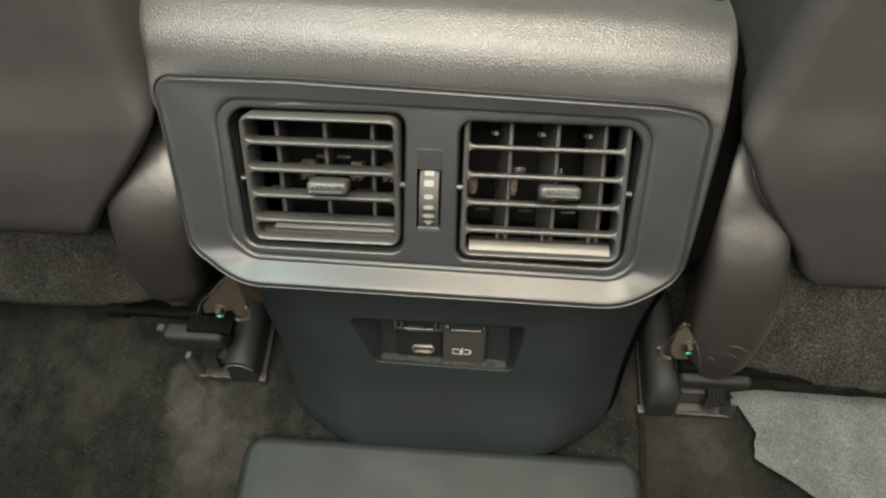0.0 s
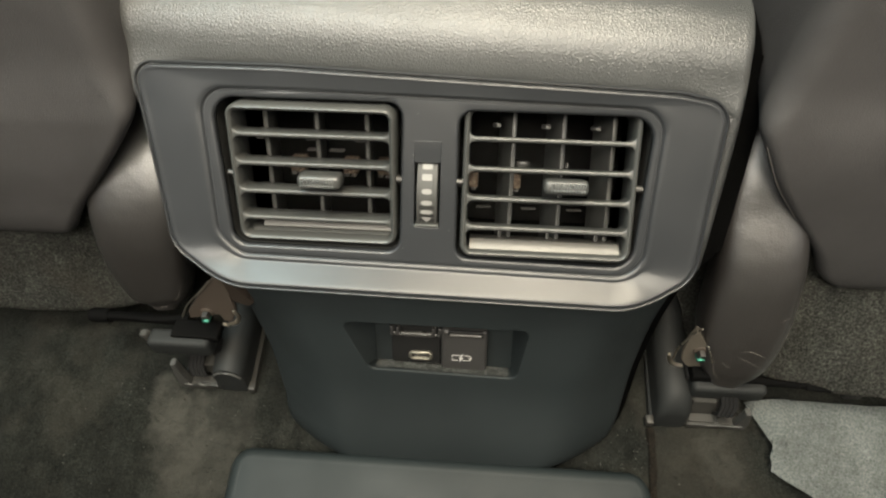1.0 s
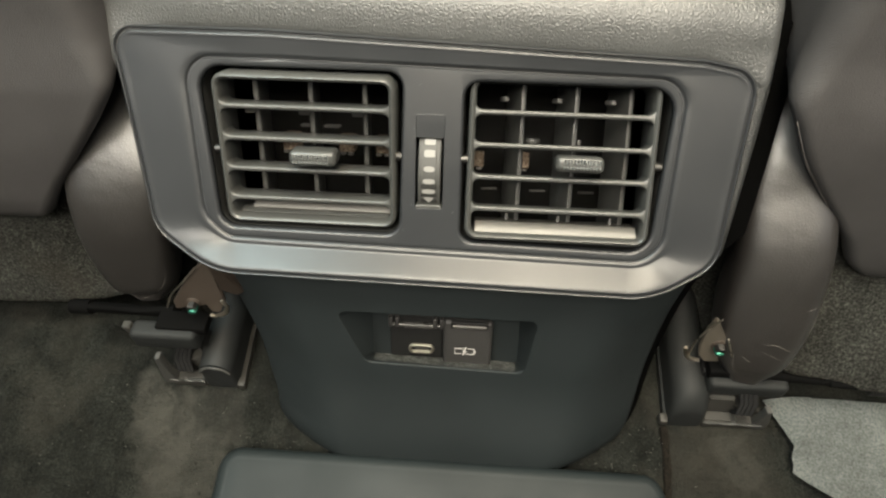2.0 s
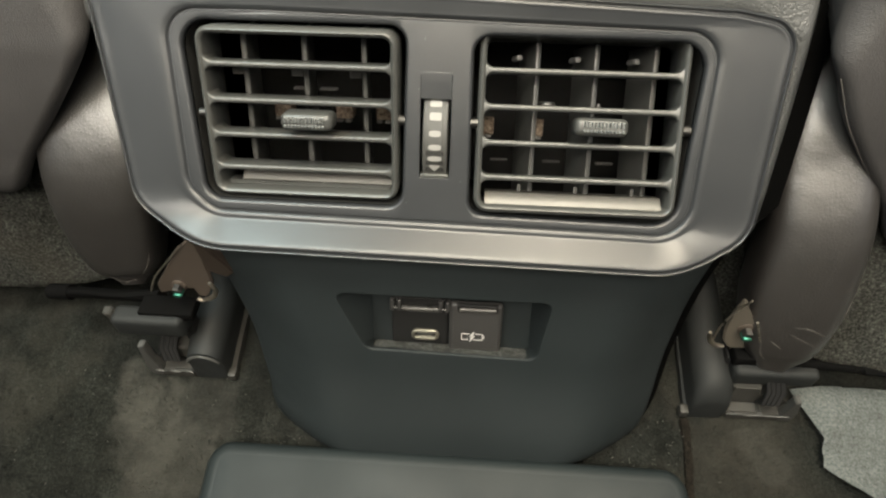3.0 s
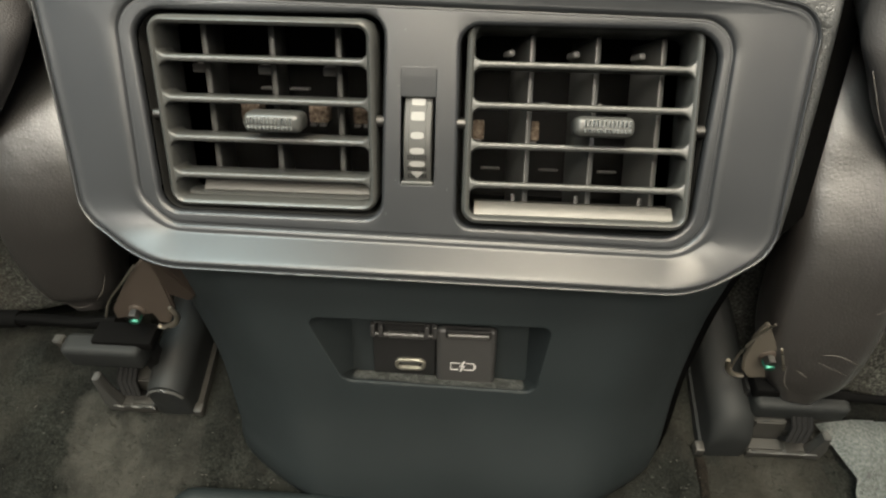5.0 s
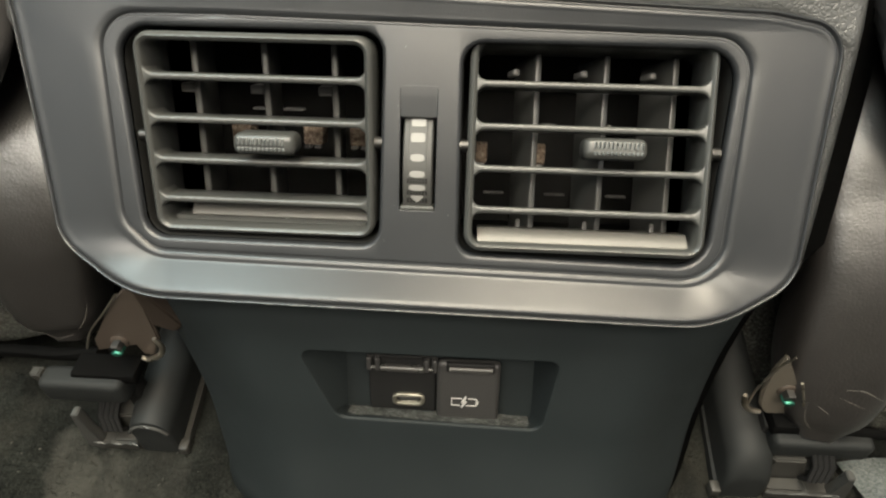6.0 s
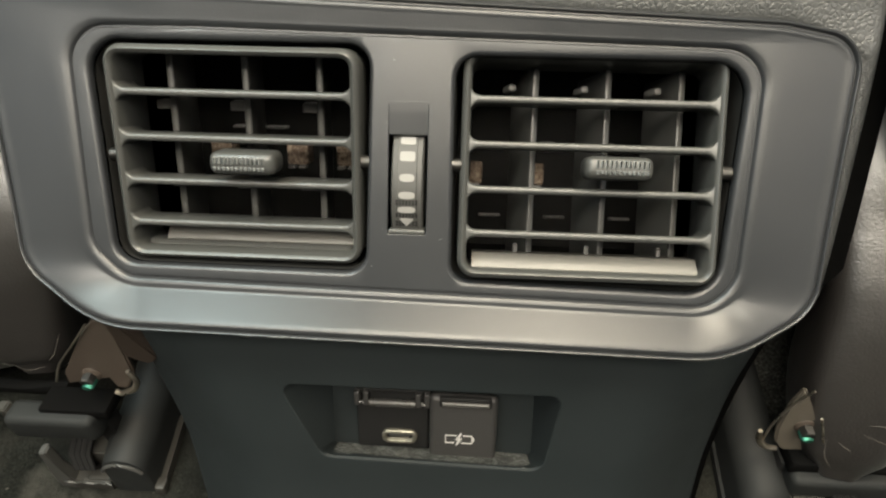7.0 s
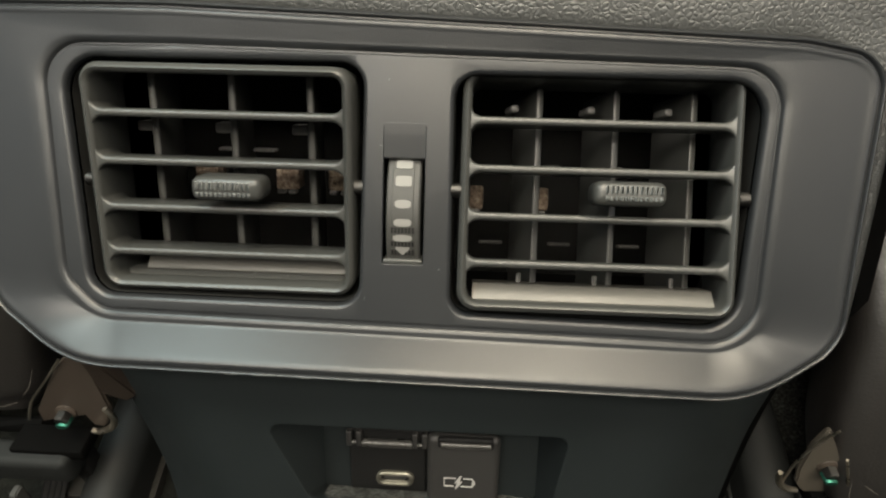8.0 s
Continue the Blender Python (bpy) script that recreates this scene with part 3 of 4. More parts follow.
def ledge():
    pts = [(-0.0262, 0.0457), (0.0398, 0.0466), (0.0405, 0.0424), (-0.0265, 0.0412)]
    bm = bmesh.new()
    top = []
    for i in range(33):
        t = i / 32
        row = []
        for j in range(7):
            f = j / 6
            x = (pts[0][0] * (1 - t) + pts[1][0] * t) * (1 - f) + (pts[3][0] * (1 - t) + pts[2][0] * t) * f
            q = (pts[0][1] * (1 - t) + pts[1][1] * t) * (1 - f) + (pts[3][1] * (1 - t) + pts[2][1] * t) * f
            row.append(low(x, q - 0.0004 - 0.0003 * noise.noise(Vector((x * 900, q * 900, 1))), -0.0126 + 0.0118 * f))
        top.append(row)
    loft(top, bm, closed=False)
    bmesh.ops.solidify(bm, geom=bm.faces[:], thickness=-0.0005)
    return bm


part("dusty_ledge", ledge(), LEDGE, cover, "dusty grey ledge of the recess")

# charging ports
usb = part("port_plate", block((-0.0185, 0.0125, -0.0085), (0.0055, 0.0418, -0.0068), 0.0006, sunk), BLACK, console, "black plate with a charging port")


def port_ring():
    bm = bmesh.new()
    cx, cs = -0.0042, 0.0362
    big = rect(cx - 0.0060, cs - 0.0027, cx + 0.0060, cs + 0.0027, 0.00265)
    loops = []
    for k, d in ((0, -0.0068), (0, -0.0058), (0.0004, -0.0054), (0.0011, -0.0054), (0.0014, -0.0058), (0.0014, -0.0080)):
        loops.append([sunk(x, s, d) for x, s in fillet(shrink(big, k), 6)])
    return loft(loops, bm)


part("port_ring", port_ring(), PORT, usb, "pale metal ring of the port")
part("port_core", block((-0.0078, 0.0351, -0.0080), (-0.0006, 0.0366, -0.0062), 0.0003, sunk), INNER, usb)
part("port_tongue", block((-0.0074, 0.0372, -0.0080), (-0.0010, 0.0380, -0.0060), 0.0002, sunk), PORT, usb)


def pin(x0, x1, s, d, r, seg=12):
    loops = []
    for x, rr in ((x0, r * 0.7), (x0 + r * 0.3, r), (x1 - r * 0.3, r), (x1, r * 0.7)):
        loops.append([sunk(x, s + rr * math.cos(a), d + rr * math.sin(a)) for a in (2 * math.pi * k / seg for k in range(seg))])
    return loft(loops, cap0=True, cap1=True)


part("hinge_pin", pin(-0.0142, 0.0016, 0.0215, -0.0050, 0.0014), GLOSS, usb, "glossy hinge bar of the missing flap")
part("pin_end", pin(-0.0188, -0.0146, 0.0215, -0.0050, 0.0008), GLOSS, usb)
part("pin_end", pin(0.0018, 0.0058, 0.0215, -0.0050, 0.0008), GLOSS, usb)
for x in (-0.0180, -0.0150, 0.0022, 0.0052):
    part("hinge_lug", block((x - 0.0009, 0.0172, -0.0072), (x + 0.0009, 0.0226, -0.0042), 0.0004, sunk), FLAP, usb)
part("hinge_web", block((-0.0185, 0.0168, -0.0072), (0.0055, 0.0186, -0.0060), 0.0004, sunk), BLACK, usb)

flap = part("port_flap", block((0.0060, 0.0165, -0.0070), (0.0282, 0.0425, -0.0028), 0.0022, sunk, seg=4), FLAP, console, "closed grey-brown plastic port flap with a printed battery sign")
part("flap_notch", block((0.0092, 0.0166, -0.0046), (0.0262, 0.0205, -0.0024), 0.0008, sunk), BLACK, flap)
part("flap_hinge", pin(0.0100, 0.0255, 0.0192, -0.0030, 0.0014), GLOSS, flap, "glossy hinge bar of the flap")


def bars(items, d0=-0.0029, d1=-0.00255):
    bm = bmesh.new()
    for poly in items:
        lo_ring = [bm.verts.new(sunk(x, s, d0)) for x, s in poly]
        hi_ring = [bm.verts.new(sunk(x, s, d1)) for x, s in poly]
        n = len(poly)
        for i in range(n):
            j = (i + 1) % n
            bm.faces.new((lo_ring[i], lo_ring[j], hi_ring[j], hi_ring[i]))
        bm.faces.new(hi_ring)
        bm.faces.new(lo_ring[::-1])
    return bm


def battery():
    cx, cs, w, h, t = 0.0158, 0.0334, 0.0045, 0.0017, 0.00032
    r = []

    def box(x0, s0, x1, s1):
        r.append([(x0, s0), (x1, s0), (x1, s1), (x0, s1)])
    # case, open in the middle for the bolt, and its terminal
    box(cx - w, cs - h, cx - 0.0007, cs - h + t)
    box(cx - w, cs + h - t, cx - 0.0014, cs + h)
    box(cx - w, cs - h + t, cx - w + t, cs + h - t)
    box(cx + 0.0014, cs - h, cx + w, cs - h + t)
    box(cx + 0.0007, cs + h - t, cx + w, cs + h)
    box(cx + w - t, cs - h + t, cx + w, cs + h - t)
    r.append([(cx + w, cs - 0.0012), (cx + w + 0.0007, cs - 0.0005), (cx + w + 0.0007, cs + 0.0005), (cx + w, cs + 0.0012)])
    # lightning bolt in two wedges
    r.append([(cx + 0.0005, cs - 0.0025), (cx + 0.0010, cs - 0.0025), (cx + 0.0003, cs - 0.0002), (cx - 0.0012, cs + 0.0004)])
    r.append([(cx + 0.0012, cs - 0.0004), (cx - 0.0005, cs + 0.0025), (cx - 0.0010, cs + 0.0025), (cx - 0.0003, cs + 0.0002)])
    return bars(r)


part("battery_sign", battery(), SIGN, flap, "white printed battery with a lightning bolt", smooth=False)


# air vents
def vent(x0, x1, tilt, back, vanes, yaw, knob_x, clip):
    low = tilt < 0
    ct, st_ = math.cos(radians(tilt)), math.sin(radians(tilt))

    def at(x, a, b):
        return pan(x, a * ct - b * st_, a * st_ + b * ct - back)
    H, B = 0.0315, 0.0045
    out = rect(x0, -H if low else -0.0296, x1, H if low else 0.0302, 0.0052)
    steps = [(0.0006, -0.014), (0.0, -0.006), (0.0, B - 0.0016), (0.0005, B - 0.0005), (0.0013, B), (0.0020, B - 0.0004), (0.0025, B - 0.0014), (0.0026, -0.012), (0.0012, -0.014)]
    bm = loft([[at(x, a, b) for x, a in fillet(shrink(out, k), 6)] for k, b in steps])
    fr = part("air_vent", bm, GRILLE, console, "dark grey plastic air vent with four slats")
    xa, xb = x0 + 0.0022, x1 - 0.0022
    for a0 in (0.0178, 0.0055, -0.0068, -0.0190):
        loops = []
        L = xb - xa
        for fx, grow in ((0.0, 0.0025), (0.0003, 0.0016), (0.0008, 0.0009), (0.0016, 0.0003), (0.0027, 0.0), (L - 0.0027, 0.0), (L - 0.0016, 0.0003), (L - 0.0008, 0.0009), (L - 0.0003, 0.0016), (L, 0.0025)):
            th = 0.00105 + grow
            sec = fillet([(-0.006, th * 0.6 + grow * 0.4, 0.0003), (B - 0.0006, th, min(th, 0.0009)), (B - 0.0006, -th, min(th, 0.0009)), (-0.006, -th * 0.6 - grow * 0.4, 0.0003)], 4)
            loops.append([at(xa + fx, a0 + q, b) for b, q in sec])
        part("slat", loft(loops, cap0=True, cap1=True), GRILLE, fr)
    # inner shelf under the lowest slat, its highlight put into a paler plastic
    if low:
        sec = fillet([(-0.0125, -0.0248, 0.0003), (-0.0030, -0.0248, 0.0004), (0.0006, -0.0292, 0.0005), (-0.0125, -0.0300, 0.0003)], 3)
    else:
        sec = fillet([(-0.0125, -0.0226, 0.0003), (-0.0062, -0.0226, 0.0004), (-0.0036, -0.0262, 0.0005), (-0.0125, -0.0285, 0.0003)], 3)
        flo = fillet([(-0.0080, -0.0262, 0.0003), (-0.0032, -0.0262, 0.0003), (0.0006, -0.0280, 0.0004), (-0.0080, -0.0285, 0.0003)], 3)
        part("dusty_sill", loft([[at(x, a, b) for b, a in flo] for x in (xa + 0.0008, xb - 0.0008)], cap0=True, cap1=True), DUST, fr, "dusty sill of the vent")
    part("shelf", loft([[at(x, a, b) for b, a in sec] for x in (xa + (0.0020 if low else 0.0060), xb - 0.0014)], cap0=True, cap1=True), SHELF_LIT, fr, "shelf under the lowest slat, its highlight painted pale")
    cy, sy = math.cos(radians(yaw)), math.sin(radians(yaw))
    for vx in vanes:
        def turn(x, a, b, vx=vx):
            b0 = b + 0.012
            return at(vx + x * cy + b0 * sy, a, -0.012 + b0 * cy - x * sy)
        bm = block((-0.0010, -0.0285, -0.028), (0.0010, 0.0290, -0.0085), 0.0005, turn)
        part("vane", bm, VANE, fr)
        part("vane_clip", block((clip[1], clip[0] - (0.0012 if low else 0.0020), -0.017), (clip[1] + (0.0022 if low else 0.0046), clip[0] + 0.0008, -0.0105), 0.0006, turn), CLIP, fr)
        part("vane_link", block((-0.0100, -0.0150, -0.030), (-0.0030, -0.0140, -0.028), 0.0003, turn), CLIP, fr)
    for gx in ((vanes[0] - 0.017 if low else vanes[1] - 0.012), (vanes[1] - 0.019 if low else vanes[1] + 0.012), *(() if low else (vanes[2] + 0.006,))):
        pad = part("link_foam", block((gx - 0.0034, -0.0046, -0.024), (gx + 0.0034, 0.0022, -0.017), 0.0008, at), FOAM, fr, "brown foam pad on the vane linkage")
        for tx in (-0.0020, 0.0014):
            part("tooth", block((gx + tx - 0.0011, -0.0058, -0.0195), (gx + tx + 0.0011, -0.0046, -0.0165), 0.0003, at, seg=1), CLIP, pad)
    if low:
        # vane tips over the shelf, a stud and a peg behind the slats
        for vx in vanes:
            part("vane_tip", block((vx - 0.0040, -0.0262, -0.0090), (vx - 0.0026, -0.0222, -0.0076), 0.0004, at, seg=2), CLIP, fr)
        stud = []
        for a, r in ((0.0058, 0.0030), (0.0072, 0.0034), (0.0080, 0.0032), (0.0084, 0.0022)):
            stud.append([at(0.0395 + r * math.cos(g), a, -0.0150 + r * math.sin(g)) for g in (2 * math.pi * k / 16 for k in range(16))])
        part("stud", loft(stud, cap0=True, cap1=True), VANE, fr, "round stud of the linkage")
        part("peg", block((0.0578, 0.0058, -0.0140), (0.0592, 0.0084, -0.0126), 0.0004, at, seg=2), CLIP, fr)
    else:
        for xa_, xb_ in ((-0.0550, -0.0502), (-0.0452, -0.0386)):
            part("link_strip", block((xa_, 0.0070, -0.0150), (xb_, 0.0078, -0.0115), 0.0003, at, seg=1), CLIP, fr)
    kn = part("knob", block((knob_x - 0.0092, -0.0032, 0.0), (knob_x + 0.0090, 0.0029, 0.0095), 0.0021, at, seg=4), GRILLE, fr, "ribbed grey slider knob")
    for i in range(12):
        kx = knob_x - 0.0078 + 0.0012 * i + (0.0 if not low else 0.0015)
        for a0, a1 in ((-0.0021, -0.0009), (-0.0004, 0.0018)):
            part("rib", block((kx, a0, 0.0085), (kx + 0.0008, a1, 0.0100), 0.0002, at, seg=1), KNOB, kn)
    for px in (x0 - 0.0010, x1 + 0.0010):
        loops = []
        for dx, rr in ((-0.0017, 0.0010), (-0.0013, 0.0019), (0.0013, 0.0019), (0.0017, 0.0010)):
            loops.append([pan(px + dx, rr * math.cos(g), 0.001 + rr * math.sin(g)) for g in (2 * math.pi * k / 10 for k in range(10))])
        part("pivot_pin", loft(loops, cap0=True, cap1=True), PIN, fr, "small steel pivot pin")
    return fr


vent(-0.0832, -0.0138, 4.0, 0.0, (-0.0713, -0.0493, -0.0278), 7.0, -0.0450, (0.0140, -0.0056))
vent(0.0138, 0.0853, -9.0, 0.0012, (0.0340, 0.0550, 0.0760), 15.0, 0.0562, (0.0235, -0.0075))


def duct(x0, x1):
    bm = bmesh.new()
    loft([[pan(x, v, w) for x, v in ((x0, 0.036), (x1, 0.036), (x1, -0.037), (x0, -0.037))] for w in (-0.018, -0.062)], bm, cap1=True)
    bmesh.ops.solidify(bm, geom=bm.faces[:], thickness=0.001)
    return bm


part("duct", duct(-0.091, -0.0105), DUCT, console)
part("duct", duct(0.0105, 0.091), DUCT, console)

# fan wheel
WR, WV = 0.0280, -0.0080
WC = face_w(WV) + 0.0020 - WR


def wheel_at(x, ang, r):
    return pan(x, WV + r * math.sin(ang), WC + r * math.cos(ang))


def wheel():
    loops = []
    n = 48
    for x, r in ((-0.0050, WR - 0.004), (-0.0050, WR - 0.0008), (-0.0046, WR - 0.0003), (-0.0034, WR - 0.0002), (-0.0033, WR), (0.0020, WR), (0.0021, WR - 0.0002), (0.0034, WR - 0.0003), (0.0038, WR - 0.0008), (0.0038, WR - 0.004)):
        loops.append([wheel_at(x, 2 * math.pi * k / n, r) for k in range(n)])
    return loft(loops, cap0=True, cap1=True)


dial = part("fan_wheel", wheel(), WHEEL, console, "grey thumbwheel with white marks")


def mark(vc, hw, hv, round_):
    """A raised white mark on the wheel."""
    ac, da = math.asin((vc - WV) / WR), hv / WR
    pts = []
    for k in range(24):
        g = 2 * math.pi * k / 24
        e = 0.35 if not round_ else 0.75
        cx = math.copysign(abs(math.cos(g)) ** e, math.cos(g))
        sx = math.copysign(abs(math.sin(g)) ** e, math.sin(g))
        pts.append((-0.0006 + hw * cx, ac + da * sx))
    return loft([[wheel_at(x, a, r) for x, a in pts] for r in (WR - 0.0002, WR + 0.00015)], cap0=True, cap1=True)


for vc, hw, hv, ro in ((0.0063, 0.0021, 0.0012, 0), (0.0022, 0.0021, 0.0014, 0), (-0.0035, 0.0021, 0.0011, 1), (-0.0083, 0.0023, 0.0010, 1), (-0.0124, 0.0025, 0.0009, 1)):
    part("mark", mark(vc, hw, hv, ro), MARK, dial)


def arrow():
    pts = [(-0.0024, -0.0149), (0.0012, -0.0149), (0.0012, -0.0154), (-0.0006, -0.0171), (-0.0024, -0.0154)]
    return loft([[wheel_at(x, math.asin((v - WV) / WR), r) for x, v in pts] for r in (WR - 0.0002, WR + 0.00015)], cap0=True, cap1=True)


part("mark", arrow(), MARK, dial, "white arrow mark")


def knurl():
    bm = bmesh.new()
    for v in (-0.0099, -0.0107, -0.0137, -0.0143, -0.0160, -0.0168):
        ac = math.asin((v - WV) / WR)
        for i in range(7):
            x = -0.0033 + 0.0009 * i
            pts = [(x - 0.0003, ac - 0.012), (x + 0.0003, ac - 0.012), (x + 0.0003, ac + 0.012), (x - 0.0003, ac + 0.012)]
            loft([[wheel_at(a, b, r) for a, b in pts] for r in (WR - 0.0002, WR + 0.0001)], bm, cap1=True)
    return bm


part("knurl", knurl(), DUCT, dial, kind="stuff")
part("slot_sill", block((-0.0058, -0.0195, -0.006), (0.0045, -0.0182, 0.0002), 0.0003, lambda x, v, w: pan(x, v, face_w(v) + w)), GRILLE, panel)

# ---- front seats, seen from behind ----


def front_seat(sx, off, label):
    ox, oy, oz = off

    def at(x, y, z):
        return Vector((sx * (x + ox), y + oy, z + oz))
    seat = thing("front_seat", at(0.32, 0.2, 0.20), label, "seat", "front seats")
    # upholstered back shell: rounded sections, one above the other
    if sx < 0:
        prof = [(0.250, 0.196, 0.012), (0.2505, 0.186, 0.006), (0.252, 0.180, 0.001), (0.256, 0.1750, -0.003), (0.264, 0.1690, -0.004), (0.275, 0.1605, -0.003), (0.2957, 0.1418, 0.000)]
    else:
        prof = [(0.236, 0.214, 0.012), (0.2365, 0.204, 0.006), (0.2385, 0.195, 0.001), (0.243, 0.187, -0.003), (0.250, 0.1795, -0.004), (0.2625, 0.1722, -0.003), (0.2735, 0.1638, -0.0015), (0.2835, 0.1548, 0.000), (0.3000, 0.1413, 0.002)]
    if sx < 0:
        prof += [(0.312, 0.1280, 0.004), (0.320, 0.1230, 0.006), (0.330, 0.1225, 0.009), (0.345, 0.1225, 0.013), (0.38, 0.1225, 0.018), (0.42, 0.121, 0.022), (0.50, 0.112, 0.026), (0.62, 0.108, 0.028)]
    else:
        prof += [(0.312, 0.1340, 0.004), (0.320, 0.1298, 0.006), (0.327, 0.1288, 0.008), (0.345, 0.1308, 0.013), (0.38, 0.1348, 0.018), (0.42, 0.1366, 0.022), (0.50, 0.128, 0.026), (0.62, 0.124, 0.028)]
    loops = []
    for z, xi, yb in [tuple(q) for q in curve(prof, 4)]:
        up = ease((z - 0.316) / 0.024)
        xi, back = xi - 0.0035 * (1 - up), yb + 0.030 + 0.050 * up
        sec = fillet([(xi + 0.020 - 0.018 * up, back, 0.006), (0.60, back, 0.012), (0.60, yb, 0.012), (xi, yb, 0.0060 + 0.006 * up)], 7)
        loops.append([Vector((sx * x, y, z)) for x, y in sec])
    bm = loft(loops, cap0=True, cap1=True)
    shell_tree = BVHTree.FromBMesh(bm)
    part("back_shell", bm, SHELL, seat, "smooth brown-grey vinyl seat back")
    # side bolster hanging down beside the console
    if sx < 0:
        line = [(0.156, 0.250, 0.392, 0.022), (0.154, 0.152, 0.335, 0.023), (0.154, 0.103, 0.3065, 0.0245), (0.1535, 0.0615, 0.2825, 0.0255), (0.1520, 0.0370, 0.2670, 0.0245), (0.1520, 0.0190, 0.2500, 0.0235),
                (0.1510, 0.0060, 0.2280, 0.0200), (0.1475, -0.004, 0.210, 0.0140), (0.1460, -0.011, 0.2035, 0.005)]
    else:
        line = [(0.178, 0.240, 0.385, 0.0210), (0.174, 0.140, 0.327, 0.0200), (0.1650, 0.082, 0.3050, 0.0212), (0.1613, 0.045, 0.2795, 0.0212), (0.1585, 0.0285, 0.2620, 0.0202), (0.1590, 0.0095, 0.2430, 0.0204),
                (0.1565, -0.0080, 0.2150, 0.0200), (0.1540, -0.021, 0.197, 0.0145), (0.1525, -0.0290, 0.1890, 0.006)]
    near = (0.94, 0.94, 0.94, 0.94, 0.945, 0.96, 0.98, 0.995, 1.0)
    line = [(sx * 0.018 + (x - sx * 0.018) * k, -0.165 + (y + 0.165) * k, 0.44 + (z - 0.44) * k, r * k) for (x, y, z, r), k in zip(line, near)]
    pts = curve(line, 5)
    bm = tube([Vector((sx * q[0], q[1], q[2])) for q in pts], [q[3] for q in pts], 48, 0.86, True, 0.55, sx * radians(9))
    tree = BVHTree.FromBMesh(bm)
    part("side_bolster", bm, SEAT_LEATHER, seat, "creased brown-black leather side bolster")
    # pale crease lines and scuffs of the bolster's end: runs of (x, z) laid on its back
    if sx < 0:
        runs = [([(0.155, 0.2120), (0.149, 0.2085), (0.142, 0.2100)], 0.00045), ([(0.139, 0.2130), (0.134, 0.2190), (0.131, 0.2260)], 0.00035)]
    else:
        runs = [([(0.1507, 0.2209), (0.1567, 0.2214), (0.1653, 0.2173)], 0.00045), ([(0.1443, 0.2117), (0.1488, 0.2089)], 0.0004), ([(0.1498, 0.2172), (0.1569, 0.2148), (0.1657, 0.2108)], 0.0002),
                ([(0.1408, 0.2120), (0.1425, 0.2040), (0.1468, 0.1980)], 0.0004), ([(0.1690, 0.2265), (0.1725, 0.2310), (0.1745, 0.2365)], 0.0005), ([(0.1702, 0.2300), (0.1722, 0.2335)], 0.0004),
                ([(0.1715, 0.2262), (0.1748, 0.2325)], 0.0003), ([(0.1625, 0.2395), (0.1665, 0.2410), (0.1690, 0.2400)], 0.0002)]
    for run, width in runs:
        line = []
        for x, z in curve(run, 5):
            hit = tree.ray_cast(Vector((sx * x, -0.2, z)), Vector((0, 1, 0)))[0]
            if hit is not None:
                line.append(hit + Vector((0, -0.00005, 0)))
        if len(line) > 2:
            part("crease", tube(line, [0.5 * width * (0.3 + 0.7 * math.sin(math.pi * (i + 0.5) / len(line))) for i in range(len(line))], 6, 0.5), SCUFF, seat)
    # stitches along the shell's edge, where it stands over the bolster
    rows = [q for q in curve(prof, 12) if 0.272 < q[0] < 0.318] if sx > 0 else []
    seam = []
    for z, xi, yb in rows:
        hits = [shell_tree.ray_cast(Vector((sx * (xi - 0.004 + 0.0005 * k), -0.2, z)), Vector((0, 1, 0)))[0] for k in range(30)]
        hits = [p for p in hits if p is not None]
        if len(hits) > 3:
            seam.append(hits[1] + Vector((0, -0.0001, 0)))
    for a, b in zip(seam, seam[1:]):
        part("stitch", tube([a + (b - a) * 0.2, a + (b - a) * 0.5 + Vector((0, -0.0001, 0)), a + (b - a) * 0.8], [0.00018, 0.0003, 0.00018], 6), THREAD, seat)
    # felt skirt under the shell
    if sx < 0:
        sec = curve([(0.040, 0.285), (0.012, 0.268), (0.000, 0.252), (-0.006, 0.235), (-0.012, 0.218), (-0.017, 0.203), (-0.020, 0.192), (-0.015, 0.188)], 5)
    else:
        sec = curve([(0.040, 0.285), (0.012, 0.268), (-0.003, 0.252), (-0.013, 0.235), (-0.023, 0.217), (-0.031, 0.202), (-0.036, 0.194), (-0.031, 0.191)], 5)
    hy, hz = sec[-1][0] + 0.0095, sec[-1][1] + 0.0005
    loops = []
    for i in range(41):
        x = 0.158 + 0.0107 * i
        wob = 0.010 + 0.012 * max(0, (0.205 - x) / 0.05) + 0.0018 * noise.noise(Vector((x * 40, sx, 0)))
        loops.append([at(x, q[0] + wob + 0.0015 * noise.noise(Vector((x * 60, q[1] * 60, 3))), q[1] + (0.002 * noise.noise(Vector((x * 70, 5, sx))) if q[1] < 0.215 else 0)) for q in sec])
    bm = loft(loops, closed=False)
    bmesh.ops.solidify(bm, geom=bm.faces[:], thickness=0.003)
    part("skirt", bm, SKIRT, seat, "speckled grey felt skirt under the seat back")
    part("skirt_hem", tube([at(0.208 + 0.02 * i, hy + 0.001 * math.sin(i * 1.7), hz + 0.0010 * math.sin(i * 2.3)) for i in range(17)], [0.0016] * 17, 8), BLACK, seat)
    for x in () if sx < 0 else (0.212, 0.236):
        part("hem_clip", block((-0.005, -0.002, -0.003), (0.005, 0.002, 0.003), 0.001, lambda a, b, c, x=x: at(x + a, hy - 0.001 + b, hz - 0.0005 + c)), BLACK, seat)
    part("seat_pan", block((0.16, 0.03, 0.205), (0.60, 0.46, 0.30), 0.01, at), BLACK, seat)
    return seat


